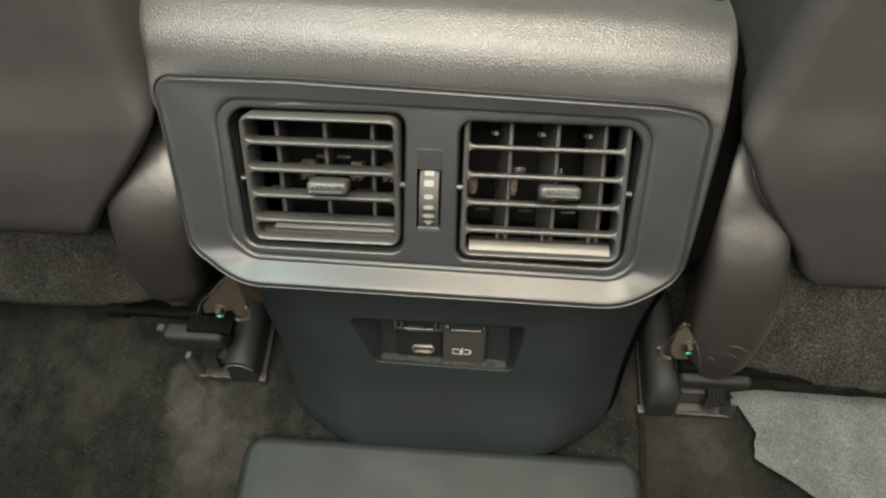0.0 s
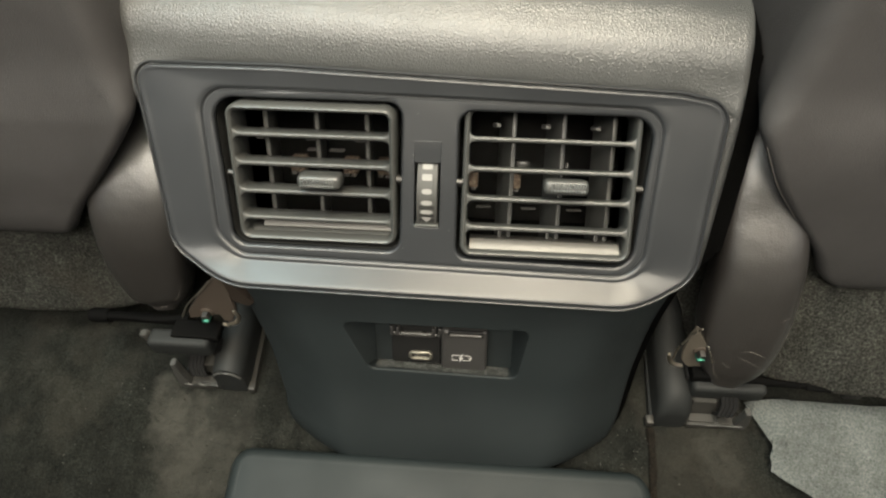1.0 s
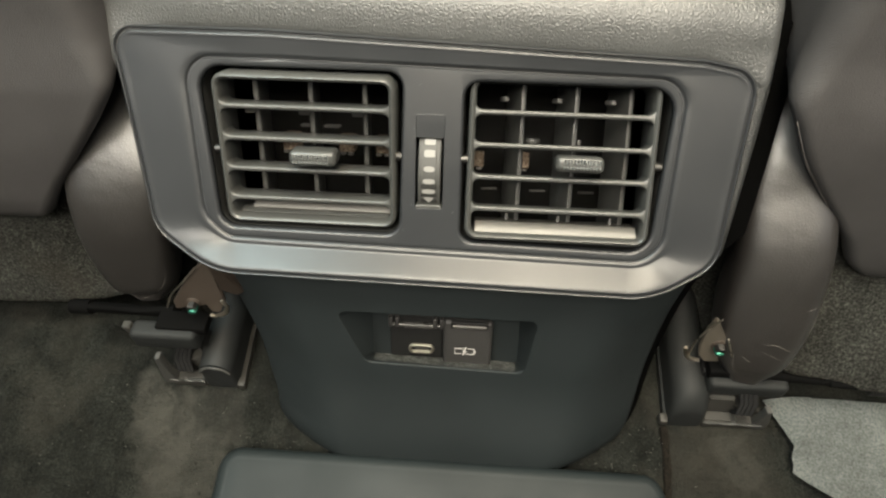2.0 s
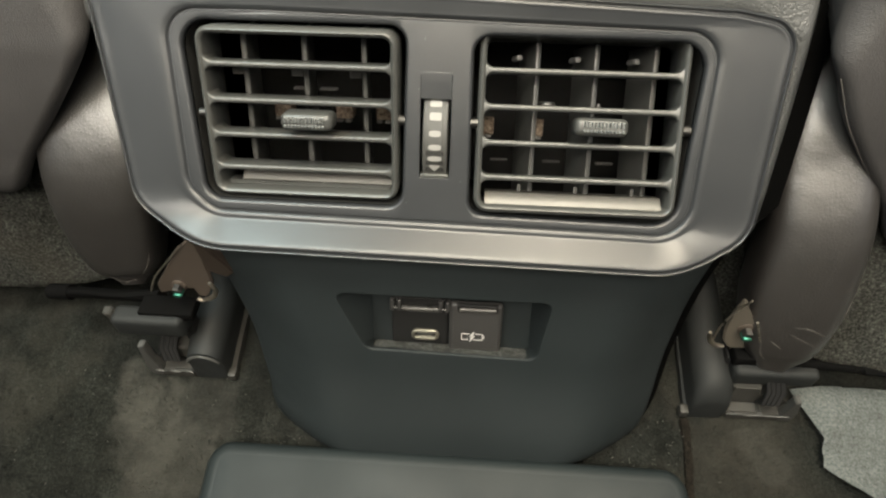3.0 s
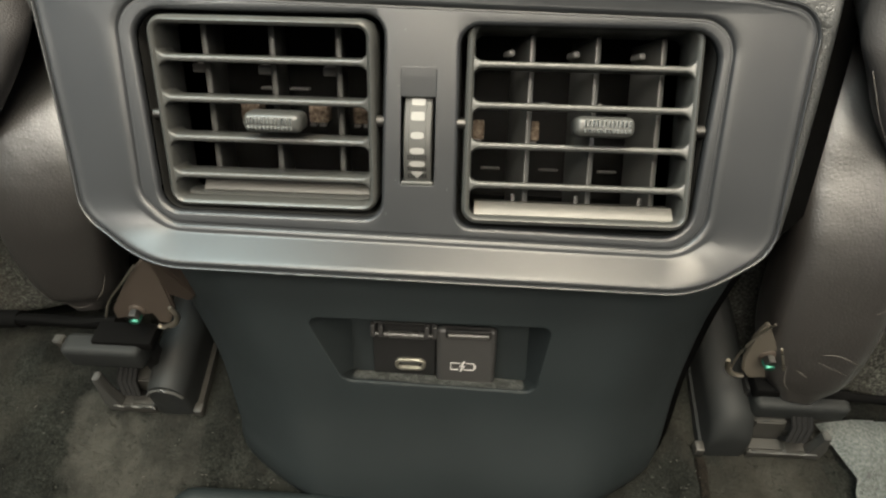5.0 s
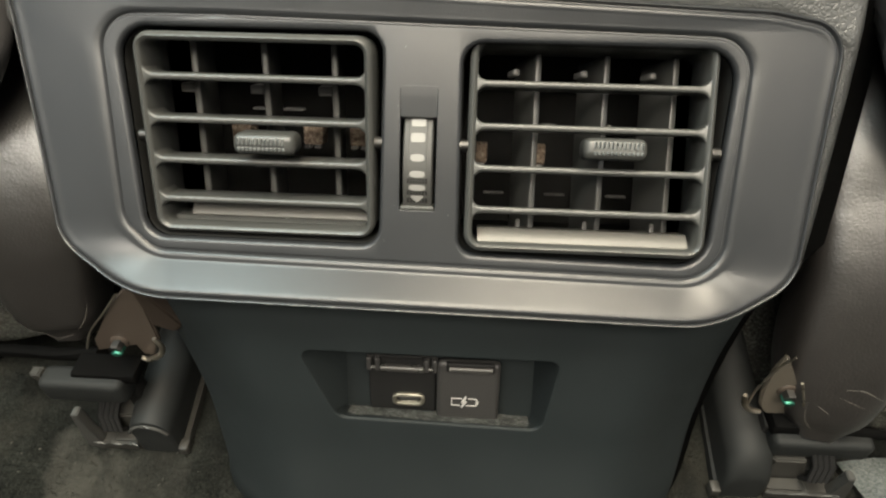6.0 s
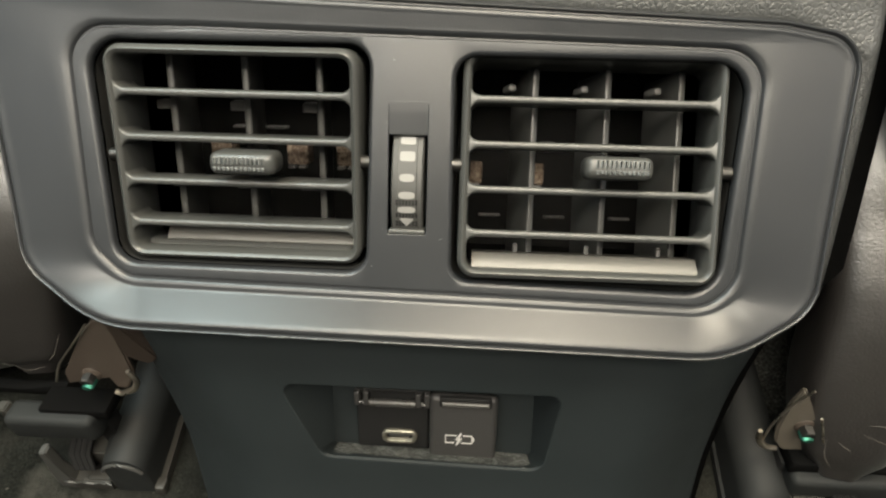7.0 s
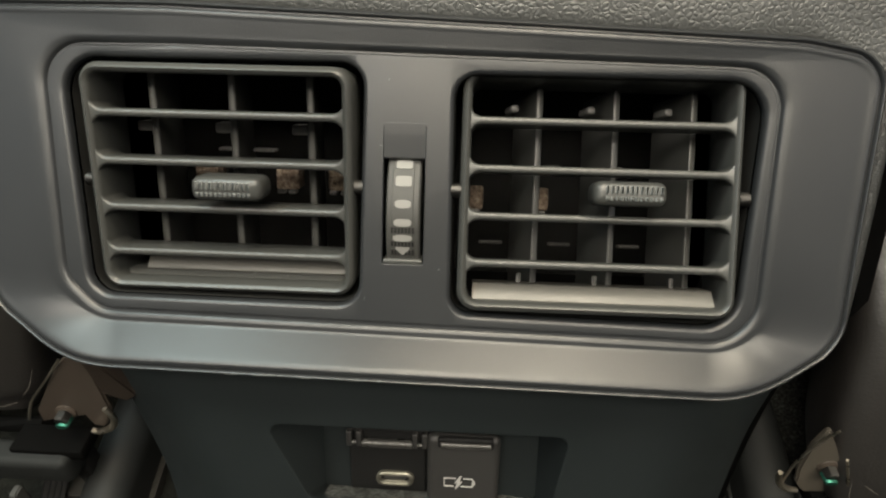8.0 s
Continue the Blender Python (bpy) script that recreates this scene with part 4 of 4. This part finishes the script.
front_seat(-1, (0.0, 0.0, 0.0), "brown-grey vinyl front seat with felt skirt, seen from behind")
front_seat(1, (0.008, -0.006, -0.006), "brown-grey vinyl front seat with a creased bolster, seen from behind")


def extrude(poly, y0, y1, bevel=0.0005):
    """A plate cut to an outline in x and z."""
    bm = loft([[Vector((x, y, z)) for x, z in poly] for y in (y0, y1)], cap0=True, cap1=True)
    bmesh.ops.bevel(bm, geom=bm.edges[:], offset=bevel, segments=2, affect="EDGES")
    return bm


def seat_rail(sx, label, cx, end, bar, slab_, foot, plate, py, bolt, hook, edge, rod):
    """Rear end of a seat rail: half-round cover, foot, latch bar, hinge plate, bolt, wires and rod."""
    fz = floor_z(end)
    rail = thing("seat_rail", (cx, end, fz), label, "seat rail", "seat rails")
    nose = -0.0010 if sx < 0 else -0.0075
    loops = []
    for y, r, dz in ((end, 0.0074, nose - 0.0016), (end + 0.0008, 0.0084, nose), (end + 0.003, 0.0089, nose * 0.55), (end + 0.008, 0.0091, 0.001), (0.05, 0.0094, 0.016), (0.20, 0.0096, 0.045)):
        lp = [(cx - r, fz + dz - 0.006)]
        for k in range(13):
            a = math.pi - math.pi * k / 12
            lp.append((cx + r * math.cos(a), fz + dz + 0.0165 + r * math.sin(a)))
        lp.append((cx + r, fz + dz - 0.006))
        loops.append([Vector((x, y, z)) for x, z in lp])
    part("rail_cover", loft(loops, cap0=True, cap1=True), RAIL, rail, "smooth black plastic rail cover")
    if sx < 0:
        arch = []
        for k in range(11):
            a = math.pi * (0.90 - 0.80 * k / 10)
            arch.append(Vector((cx + 0.0082 * math.cos(a), end - 0.0003, fz + 0.0142 + 0.0082 * math.sin(a))))
        part("cover_rim", tube(arch, [0.0007] * 11, 6), FIN, rail, "worn pale rim of the cover")
    fx = cx - sx * 0.0086
    fl = sorted((fx - sx * (0.0032 if sx < 0 else 0.0016), fx))
    part("cover_flange", loft([[Vector((x, y, floor_z(y) + z)) for x, z in ((fl[0], -0.003), (fl[1], -0.003), (fl[1], 0.0040), (fl[0], 0.0030))] for y in (end + 0.002, -0.02, 0.0, 0.12)], cap0=True, cap1=True), FOOT if sx < 0 else RAIL, rail, smooth=False)
    part("cover_tab", block((min(fx, fx - sx * 0.004), end - 0.001, fz), (max(fx, fx - sx * 0.004), end + 0.004, fz + 0.0055), 0.0008, seg=2), FOOT, rail, "worn tab at the cover's foot")
    # foot bracket: upright stepped plate on a lip, a tall fin and a dark spring
    x_in, x_out = cx + sx * 0.0085, foot
    w = x_out - x_in
    tall = 0.019 if sx < 0 else 0.021
    prof = [(0.0, 0.0), (1.0, 0.0), (1.0, 0.009), (0.78, 0.0095), (0.76, 0.013), (0.46, 0.0135), (0.44, tall), (0.0, tall)]
    part("foot_bracket", extrude([(x_in + w * a, fz + z) for a, z in prof], end + 0.006, end + 0.020, 0.0007), FOOT, rail, "grey stepped foot bracket")
    lip = [(0.0, -0.003), (1.0, -0.003), (1.0, 0.0062), (0.55, 0.0058), (0.52, 0.0070), (0.0, 0.0070)]
    part("foot_lip", extrude([(x_in + w * a, fz + z) for a, z in lip], end, end + 0.0065, 0.0009), FOOT, rail, "worn front lip of the foot bracket")
    top = 0.029 if sx < 0 else 0.021
    part("fin", extrude([(x_out + sx * 0.0030, fz + 0.001), (x_out - sx * 0.0045, fz + 0.001), (x_out - sx * 0.0045, fz + 0.007), (x_out - sx * 0.0026, fz + 0.014), (x_out - sx * 0.0030, fz + top), (x_out - sx * 0.0002, fz + top), (x_out + sx * 0.0022, fz + 0.010)], end - 0.0002, end + 0.004, 0.0005), FIN, rail, "pale upright fin of the foot bracket")
    for i in range(4):
        x = x_out - sx * (0.0075 + 0.0022 * i)
        part("spring_clip", tube([Vector((x, end + 0.006, fz + 0.008)), Vector((x - sx * 0.0004, end + 0.002, fz + 0.014)), Vector((x + sx * 0.0008, end + 0.005, fz + 0.020)), Vector((x - sx * 0.0006, end + 0.009, fz + 0.025))], [0.0012] * 4, 6), BLACK, rail)
    ln = [Vector((x_out + (x_in - x_out) * i / 8, end - 0.0003, fz + 0.0058 + 0.0004 * math.sin(i * 2.1))) for i in range(9)]
    part("worn_edge", tube(ln, [0.0005 + 0.0002 * math.sin(i * 1.9) for i in range(9)], 6), FIN, rail, "pale worn edge of the foot bracket")
    x0, x1, y0, y1, z0, z1 = bar
    x0_bar = x0
    part("latch_bar", block((x0, y0, z0), (x1, y1, z1), 0.0028, seg=5), RAIL, rail, "flat black plastic latch bar with a rounded top edge")
    x0, x1, y0, y1, z0, z1 = slab_
    part("latch_slab", block((x0, y0, z0), (x1, y1, z1), 0.0010, seg=2), SHADE_AND_RAIL_BLACK, rail)
    post = cx + sx * 0.004
    part("latch_post", block((min(post, post + sx * 0.006), y0 + 0.003, fz + 0.012), (max(post, post + sx * 0.006), y1, z0 + 0.001), 0.001, seg=2), BLACK, rail)
    ex = x0_bar - 0.0005
    if sx < 0:
        part("latch_leg", extrude([(ex - 0.0050, z0 + 0.002), (ex - 0.0010, z0 + 0.002), (ex + 0.0022, z0 - 0.010), (ex - 0.0008, z0 - 0.0115), (ex - 0.0022, z0 - 0.006)], y0 + 0.001, y0 + 0.005, 0.0005), FOOT, rail)
    part("hinge_plate", extrude(plate, py, py + 0.0022, 0.0006), STEEL if sx < 0 else ZINC, rail, "brownish bare steel hinge plate" if sx < 0 else "pale worn steel hinge plate")
    if sx < 0:
        part("bracket_strip", extrude([(-0.0985, 0.2520), (-0.0935, 0.2490), (-0.0860, 0.2330), (-0.0905, 0.2290), (-0.0975, 0.2330)], py - 0.001, py + 0.004, 0.0006), RUST, rail, "dark brown bracket beside the hinge plate")
    for nm, r, ya, yb, m, n, dz in (("washer", 0.0034, py - 0.0010, py + 0.0002, STEEL, 20, 0.0), ("bolt", 0.0024, py - 0.0042, py - 0.0008, PIN, 6, 0.0), ("bolt_thread", 0.0022, py - 0.0050, py - 0.0012, BOLT, 12, -0.0018)):
        loops = []
        for y, k in ((yb, 1.0), (ya + 0.0005, 1.0), (ya, 0.8)):
            loops.append([Vector((bolt[0] + r * k * math.cos(a), y, bolt[1] + dz + r * k * math.sin(a) * (0.6 if dz else 1.0))) for a in (2 * math.pi * i / n for i in range(n))])
        part(nm, loft(loops, cap0=True, cap1=True), m, rail, "green-plated end of the bolt" if dz else "")
    pts = curve([(x, py - 0.002, z) for x, z in hook], 5)
    part("hook", tube(pts, [0.0005 + 0.0007 * math.sin(math.pi * (0.15 + 0.7 * i / (len(pts) - 1))) for i in range(len(pts))], 8), BRIGHT, rail, "bright curved steel hook")
    for k, e in enumerate(edge):
        pts = curve([(x, py - 0.0012 - 0.003 * k, z) for x, z in e], 5)
        part("wire", tube(pts, [0.00045] * len(pts), 6), BRIGHT, rail, "thin bright wire")
    pts = curve(rod, 5)
    part("rod", tube(pts, [0.0038 if sx < 0 else 0.0024] * len(pts), 10, 0.7), SHADE_AND_RAIL_BLACK, rail, "flat black rod under the seat's edge")
    part("rod_sleeve", tube([pts[-1] - (pts[-1] - pts[-4]) * 0.5, pts[-1], pts[-1] + (pts[-1] - pts[-4]) * 0.35], [0.0040 if sx < 0 else 0.0026] * 3, 10), SHADE_AND_RAIL_BLACK, rail)
    return rail


seat_rail(-1, "black plastic and steel seat rail end with a latch bar", -0.1130, -0.0375, (-0.1500, -0.1165, -0.0340, -0.0240, 0.1928, 0.2056), (-0.1370, -0.1115, -0.0300, -0.0195, 0.2022, 0.2076), -0.1412,
          [(-0.1004, 0.2528), (-0.0972, 0.2491), (-0.0990, 0.2220), (-0.1046, 0.2114), (-0.1088, 0.2121), (-0.1085, 0.2193), (-0.1181, 0.2159), (-0.1265, 0.2127), (-0.1255, 0.2193), (-0.1094, 0.2429)], -0.0220, (-0.1150, 0.2200),
          [(-0.0990, 0.2258), (-0.0978, 0.2205), (-0.1005, 0.2150), (-0.1060, 0.2118), (-0.1082, 0.2128)], ([(-0.1040, 0.2500), (-0.1130, 0.2390), (-0.1230, 0.2270), (-0.1290, 0.2160)],),
          [(-0.130, -0.018, 0.2045), (-0.145, -0.017, 0.2015), (-0.165, -0.0145, 0.1980), (-0.188, -0.0125, 0.1945)])
seat_rail(1, "black plastic and steel seat rail end beside a felt cloth", 0.1305, -0.0420, (0.1365, 0.1745, -0.0345, -0.0255, 0.1800, 0.1912), (0.1355, 0.1600, -0.0300, -0.0195, 0.1895, 0.1960), 0.1680,
          [(0.1268, 0.2330), (0.1290, 0.2310), (0.1320, 0.2240), (0.1400, 0.2120), (0.1455, 0.1960), (0.1332, 0.1953), (0.1290, 0.2010), (0.1266, 0.2100), (0.1260, 0.2230)], -0.0240, (0.1347, 0.2125),
          [(0.1197, 0.2110), (0.1215, 0.2050), (0.1250, 0.2010), (0.1290, 0.2000)], ([(0.1285, 0.2350), (0.1250, 0.2270), (0.1228, 0.2150), (0.1232, 0.2040)], [(0.1341, 0.2239), (0.1402, 0.2105), (0.1463, 0.1938)]),
          [(0.150, -0.026, 0.1930), (0.172, -0.028, 0.1915), (0.195, -0.028, 0.1890), (0.222, -0.028, 0.1875)])

# ---- on the floor ----
def tunnel_side():
    """Carpet that climbs beside the console, behind the rail."""
    bm = bmesh.new()
    rows = []
    for j in range(25):
        v = j / 24
        row = []
        for i in range(13):
            u = i / 12
            x = 0.100 + 0.060 * u
            y = 0.004 + 0.085 * v - 0.010 * u
            z = floor_z(0.0) + 0.006 + 0.075 * v + 0.002 * noise.noise(Vector((x * 60, v * 5, 3)))
            row.append(Vector((x, y, z)))
        rows.append(row)
    loft(rows, bm, closed=False)
    bmesh.ops.solidify(bm, geom=bm.faces[:], thickness=0.003)
    return bm


sheet("tunnel_carpet", tunnel_side(), SKIRT, "speckled brown-grey carpet climbing beside the console", "carpet")
def carpet_seam():
    """Flat binding strip where two pieces of carpet meet."""
    loops = []
    for k in range(27):
        y = -0.044 - 0.0055 * k
        x = 0.1204 - 0.0008 * k / 12 + 0.0006 * math.sin(k * 0.7)
        h = floor_z(y) + 0.0016 + 0.0005 * math.sin(k * 1.9)
        hw = 0.0021 + 0.0003 * math.sin(k * 2.3)
        loops.append([Vector((x - hw, y, h - 0.002)), Vector((x - hw * 0.8, y, h)), Vector((x, y, h + 0.0006)), Vector((x + hw * 0.8, y, h)), Vector((x + hw, y, h - 0.002))])
    return loft(loops, cap0=True, cap1=True)


tagged(part("carpet_seam", carpet_seam(), BINDING, None), "dark brown binding strip between two pieces of floor carpet", "seam", "", "structure")
tunnel_mat = thing("tunnel_cover", (0.006, -0.15, floor_z(-0.15)), "smooth blue-grey plastic cover on the floor tunnel", "floor cover")


TUNNEL = [(-0.1035, -0.0690, 0.012), (0.1165, -0.0690, 0.012), (0.1230, -0.30, 0.01), (-0.1085, -0.30, 0.01)]


def tunnel_border():
    loops = []
    for k, h in ((-0.0005, 0.0), (0.0, 0.006), (0.0012, 0.0095), (0.0035, 0.0118), (0.0075, 0.0128), (0.0090, 0.0122)):
        loops.append([(x, y, floor_z(y) + h) for x, y in fillet(shrink(TUNNEL, k), 8)])
    return loft(loops)


def tunnel_sheet():
    loops = []
    for k, h in ((0.0074, 0.0110), (0.0074, 0.0128), (0.0090, 0.0130), (0.014, 0.0133)):
        loops.append([(x, y, floor_z(y) + h) for x, y in fillet(shrink(TUNNEL, k), 8)])
    return loft(loops, cap1=True)


part("border", tunnel_border(), MAT_RUBBER, tunnel_mat)
part("top_sheet", tunnel_sheet(), MAT_RUBBER, tunnel_mat)


def felt_cloth():
    bm = bmesh.new()
    nx, ny = 60, 46
    grid = []
    for j in range(ny):
        row = []
        for i in range(nx):
            u, v = i / (nx - 1), j / (ny - 1)
            x_left = 0.1860 - 0.0060 * v + 0.0015 * noise.noise(Vector((v * 7, 2, 0)))
            x = x_left + (0.50 - x_left) * u
            y_top, y_low = -0.0265 - 0.012 * (x - 0.189), -0.0645 - 0.60 * (x - 0.1818)
            y = y_top + (y_low - y_top) * v + 0.001 * noise.noise(Vector((x * 60, v * 4, 9)))
            h = 0.0035 + 0.0030 * noise.noise(Vector((x * 30, y * 30, 7))) + 0.0015 * max(0, 1 - u * 14) * (1 - v)
            row.append(bm.verts.new((x, y, floor_z(y) + max(0.002, h) + 0.002)))
        grid.append(row)
    for a, b in zip(grid, grid[1:]):
        for i in range(nx - 1):
            bm.faces.new((a[i], a[i + 1], b[i + 1], b[i]))
    # folded tongue along the inner edge
    fold = []
    for j in range(24):
        v = j / 23
        row = []
        for i in range(7):
            u = i / 6
            x = (0.1715 + 0.0125 * v) * (1 - u) + (0.196 - 0.0055 * v) * u
            y = -0.0285 - v * 0.0225 + 0.002 * u * (1 - v)
            row.append(bm.verts.new((x, y, floor_z(y) + 0.0045 + 0.0030 * math.sin(u * math.pi * 0.8))))
        fold.append(row)
    for a, b in zip(fold, fold[1:]):
        for i in range(6):
            bm.faces.new((a[i], a[i + 1], b[i + 1], b[i]))
    bmesh.ops.solidify(bm, geom=bm.faces[:], thickness=0.002)
    return bm


cloth = tagged(part("felt_cloth", felt_cloth(), FELT, None), "light grey-green felt cloth with a folded edge, lying on the carpet", "cloth")


def pile():
    """Short carpet fibres over the floor that the camera passes."""
    rng = np.random.default_rng(5)
    n = 42000
    x, y = rng.uniform(-0.36, 0.30, n), rng.uniform(-0.175, 0.03, n)
    keep = ~((x > -0.104) & (x < 0.118) & (y < -0.069))
    x, y = x[keep], y[keep]
    n = len(x)
    z = np.array([floor_z(b) + 0.003 * noise.noise(Vector((a * 28, b * 28, 1.0))) for a, b in zip(x, y)])
    ang, lean, ln = rng.uniform(0, 2 * np.pi, n), rng.uniform(0.2, 1.3, n), rng.uniform(0.0012, 0.0034, n)
    tip = np.stack([x + ln * np.sin(lean) * np.cos(ang), y + ln * np.sin(lean) * np.sin(ang), z + ln * np.cos(lean)], 1)
    w = 0.00022
    side = np.stack([-np.sin(ang) * w, np.cos(ang) * w, np.zeros(n)], 1)
    root = np.stack([x, y, z - 0.0006], 1)
    verts = np.stack([root - side, root + side, tip], 1).reshape(-1, 3)
    me = bpy.data.meshes.new("carpet_pile")
    me.from_pydata(verts.tolist(), [], np.arange(3 * n).reshape(-1, 3).tolist())
    me.materials.append(PILE)
    return tagged(new("carpet_pile", me), "short worn fibres of the dark floor carpet", "carpet", "", "stuff")


pile()


def lint():
    """Pale crumbs and fibres, thickest where the carpet meets the covers."""
    rng = random.Random(21)
    bm = bmesh.new()
    spots = [(rng.uniform(-0.10, 0.12), rng.gauss(-0.0655, 0.0018)) for _ in range(90)]
    spots += [(rng.gauss(0.104, 0.010), rng.uniform(-0.075, -0.035)) for _ in range(26)]
    spots += [(rng.uniform(-0.20, -0.085), rng.uniform(-0.13, -0.035)) for _ in range(40)]
    for x, y in spots:
        z = floor_z(y) + 0.003 * noise.noise(Vector((x * 28, y * 28, 1.0))) + rng.uniform(0.0018, 0.0034)
        a, l, t = rng.uniform(0, 3.14), rng.uniform(0.0003, 0.0010), rng.uniform(0.00012, 0.0003)
        ca, sa = math.cos(a), math.sin(a)
        ring = [(l * ca, l * sa), (-t * sa, t * ca), (-l * ca, -l * sa), (t * sa, -t * ca)]
        loft([[Vector((x + dx * k, y + dy * k, z + h)) for dx, dy in ring] for h, k in ((-0.0002, 1.0), (0.0002, 0.6))], bm, cap0=True, cap1=True)
    return bm


tagged(part("lint", lint(), LINT, None, smooth=False), "pale crumbs and fibres lying on the carpet", "lint", "", "stuff")
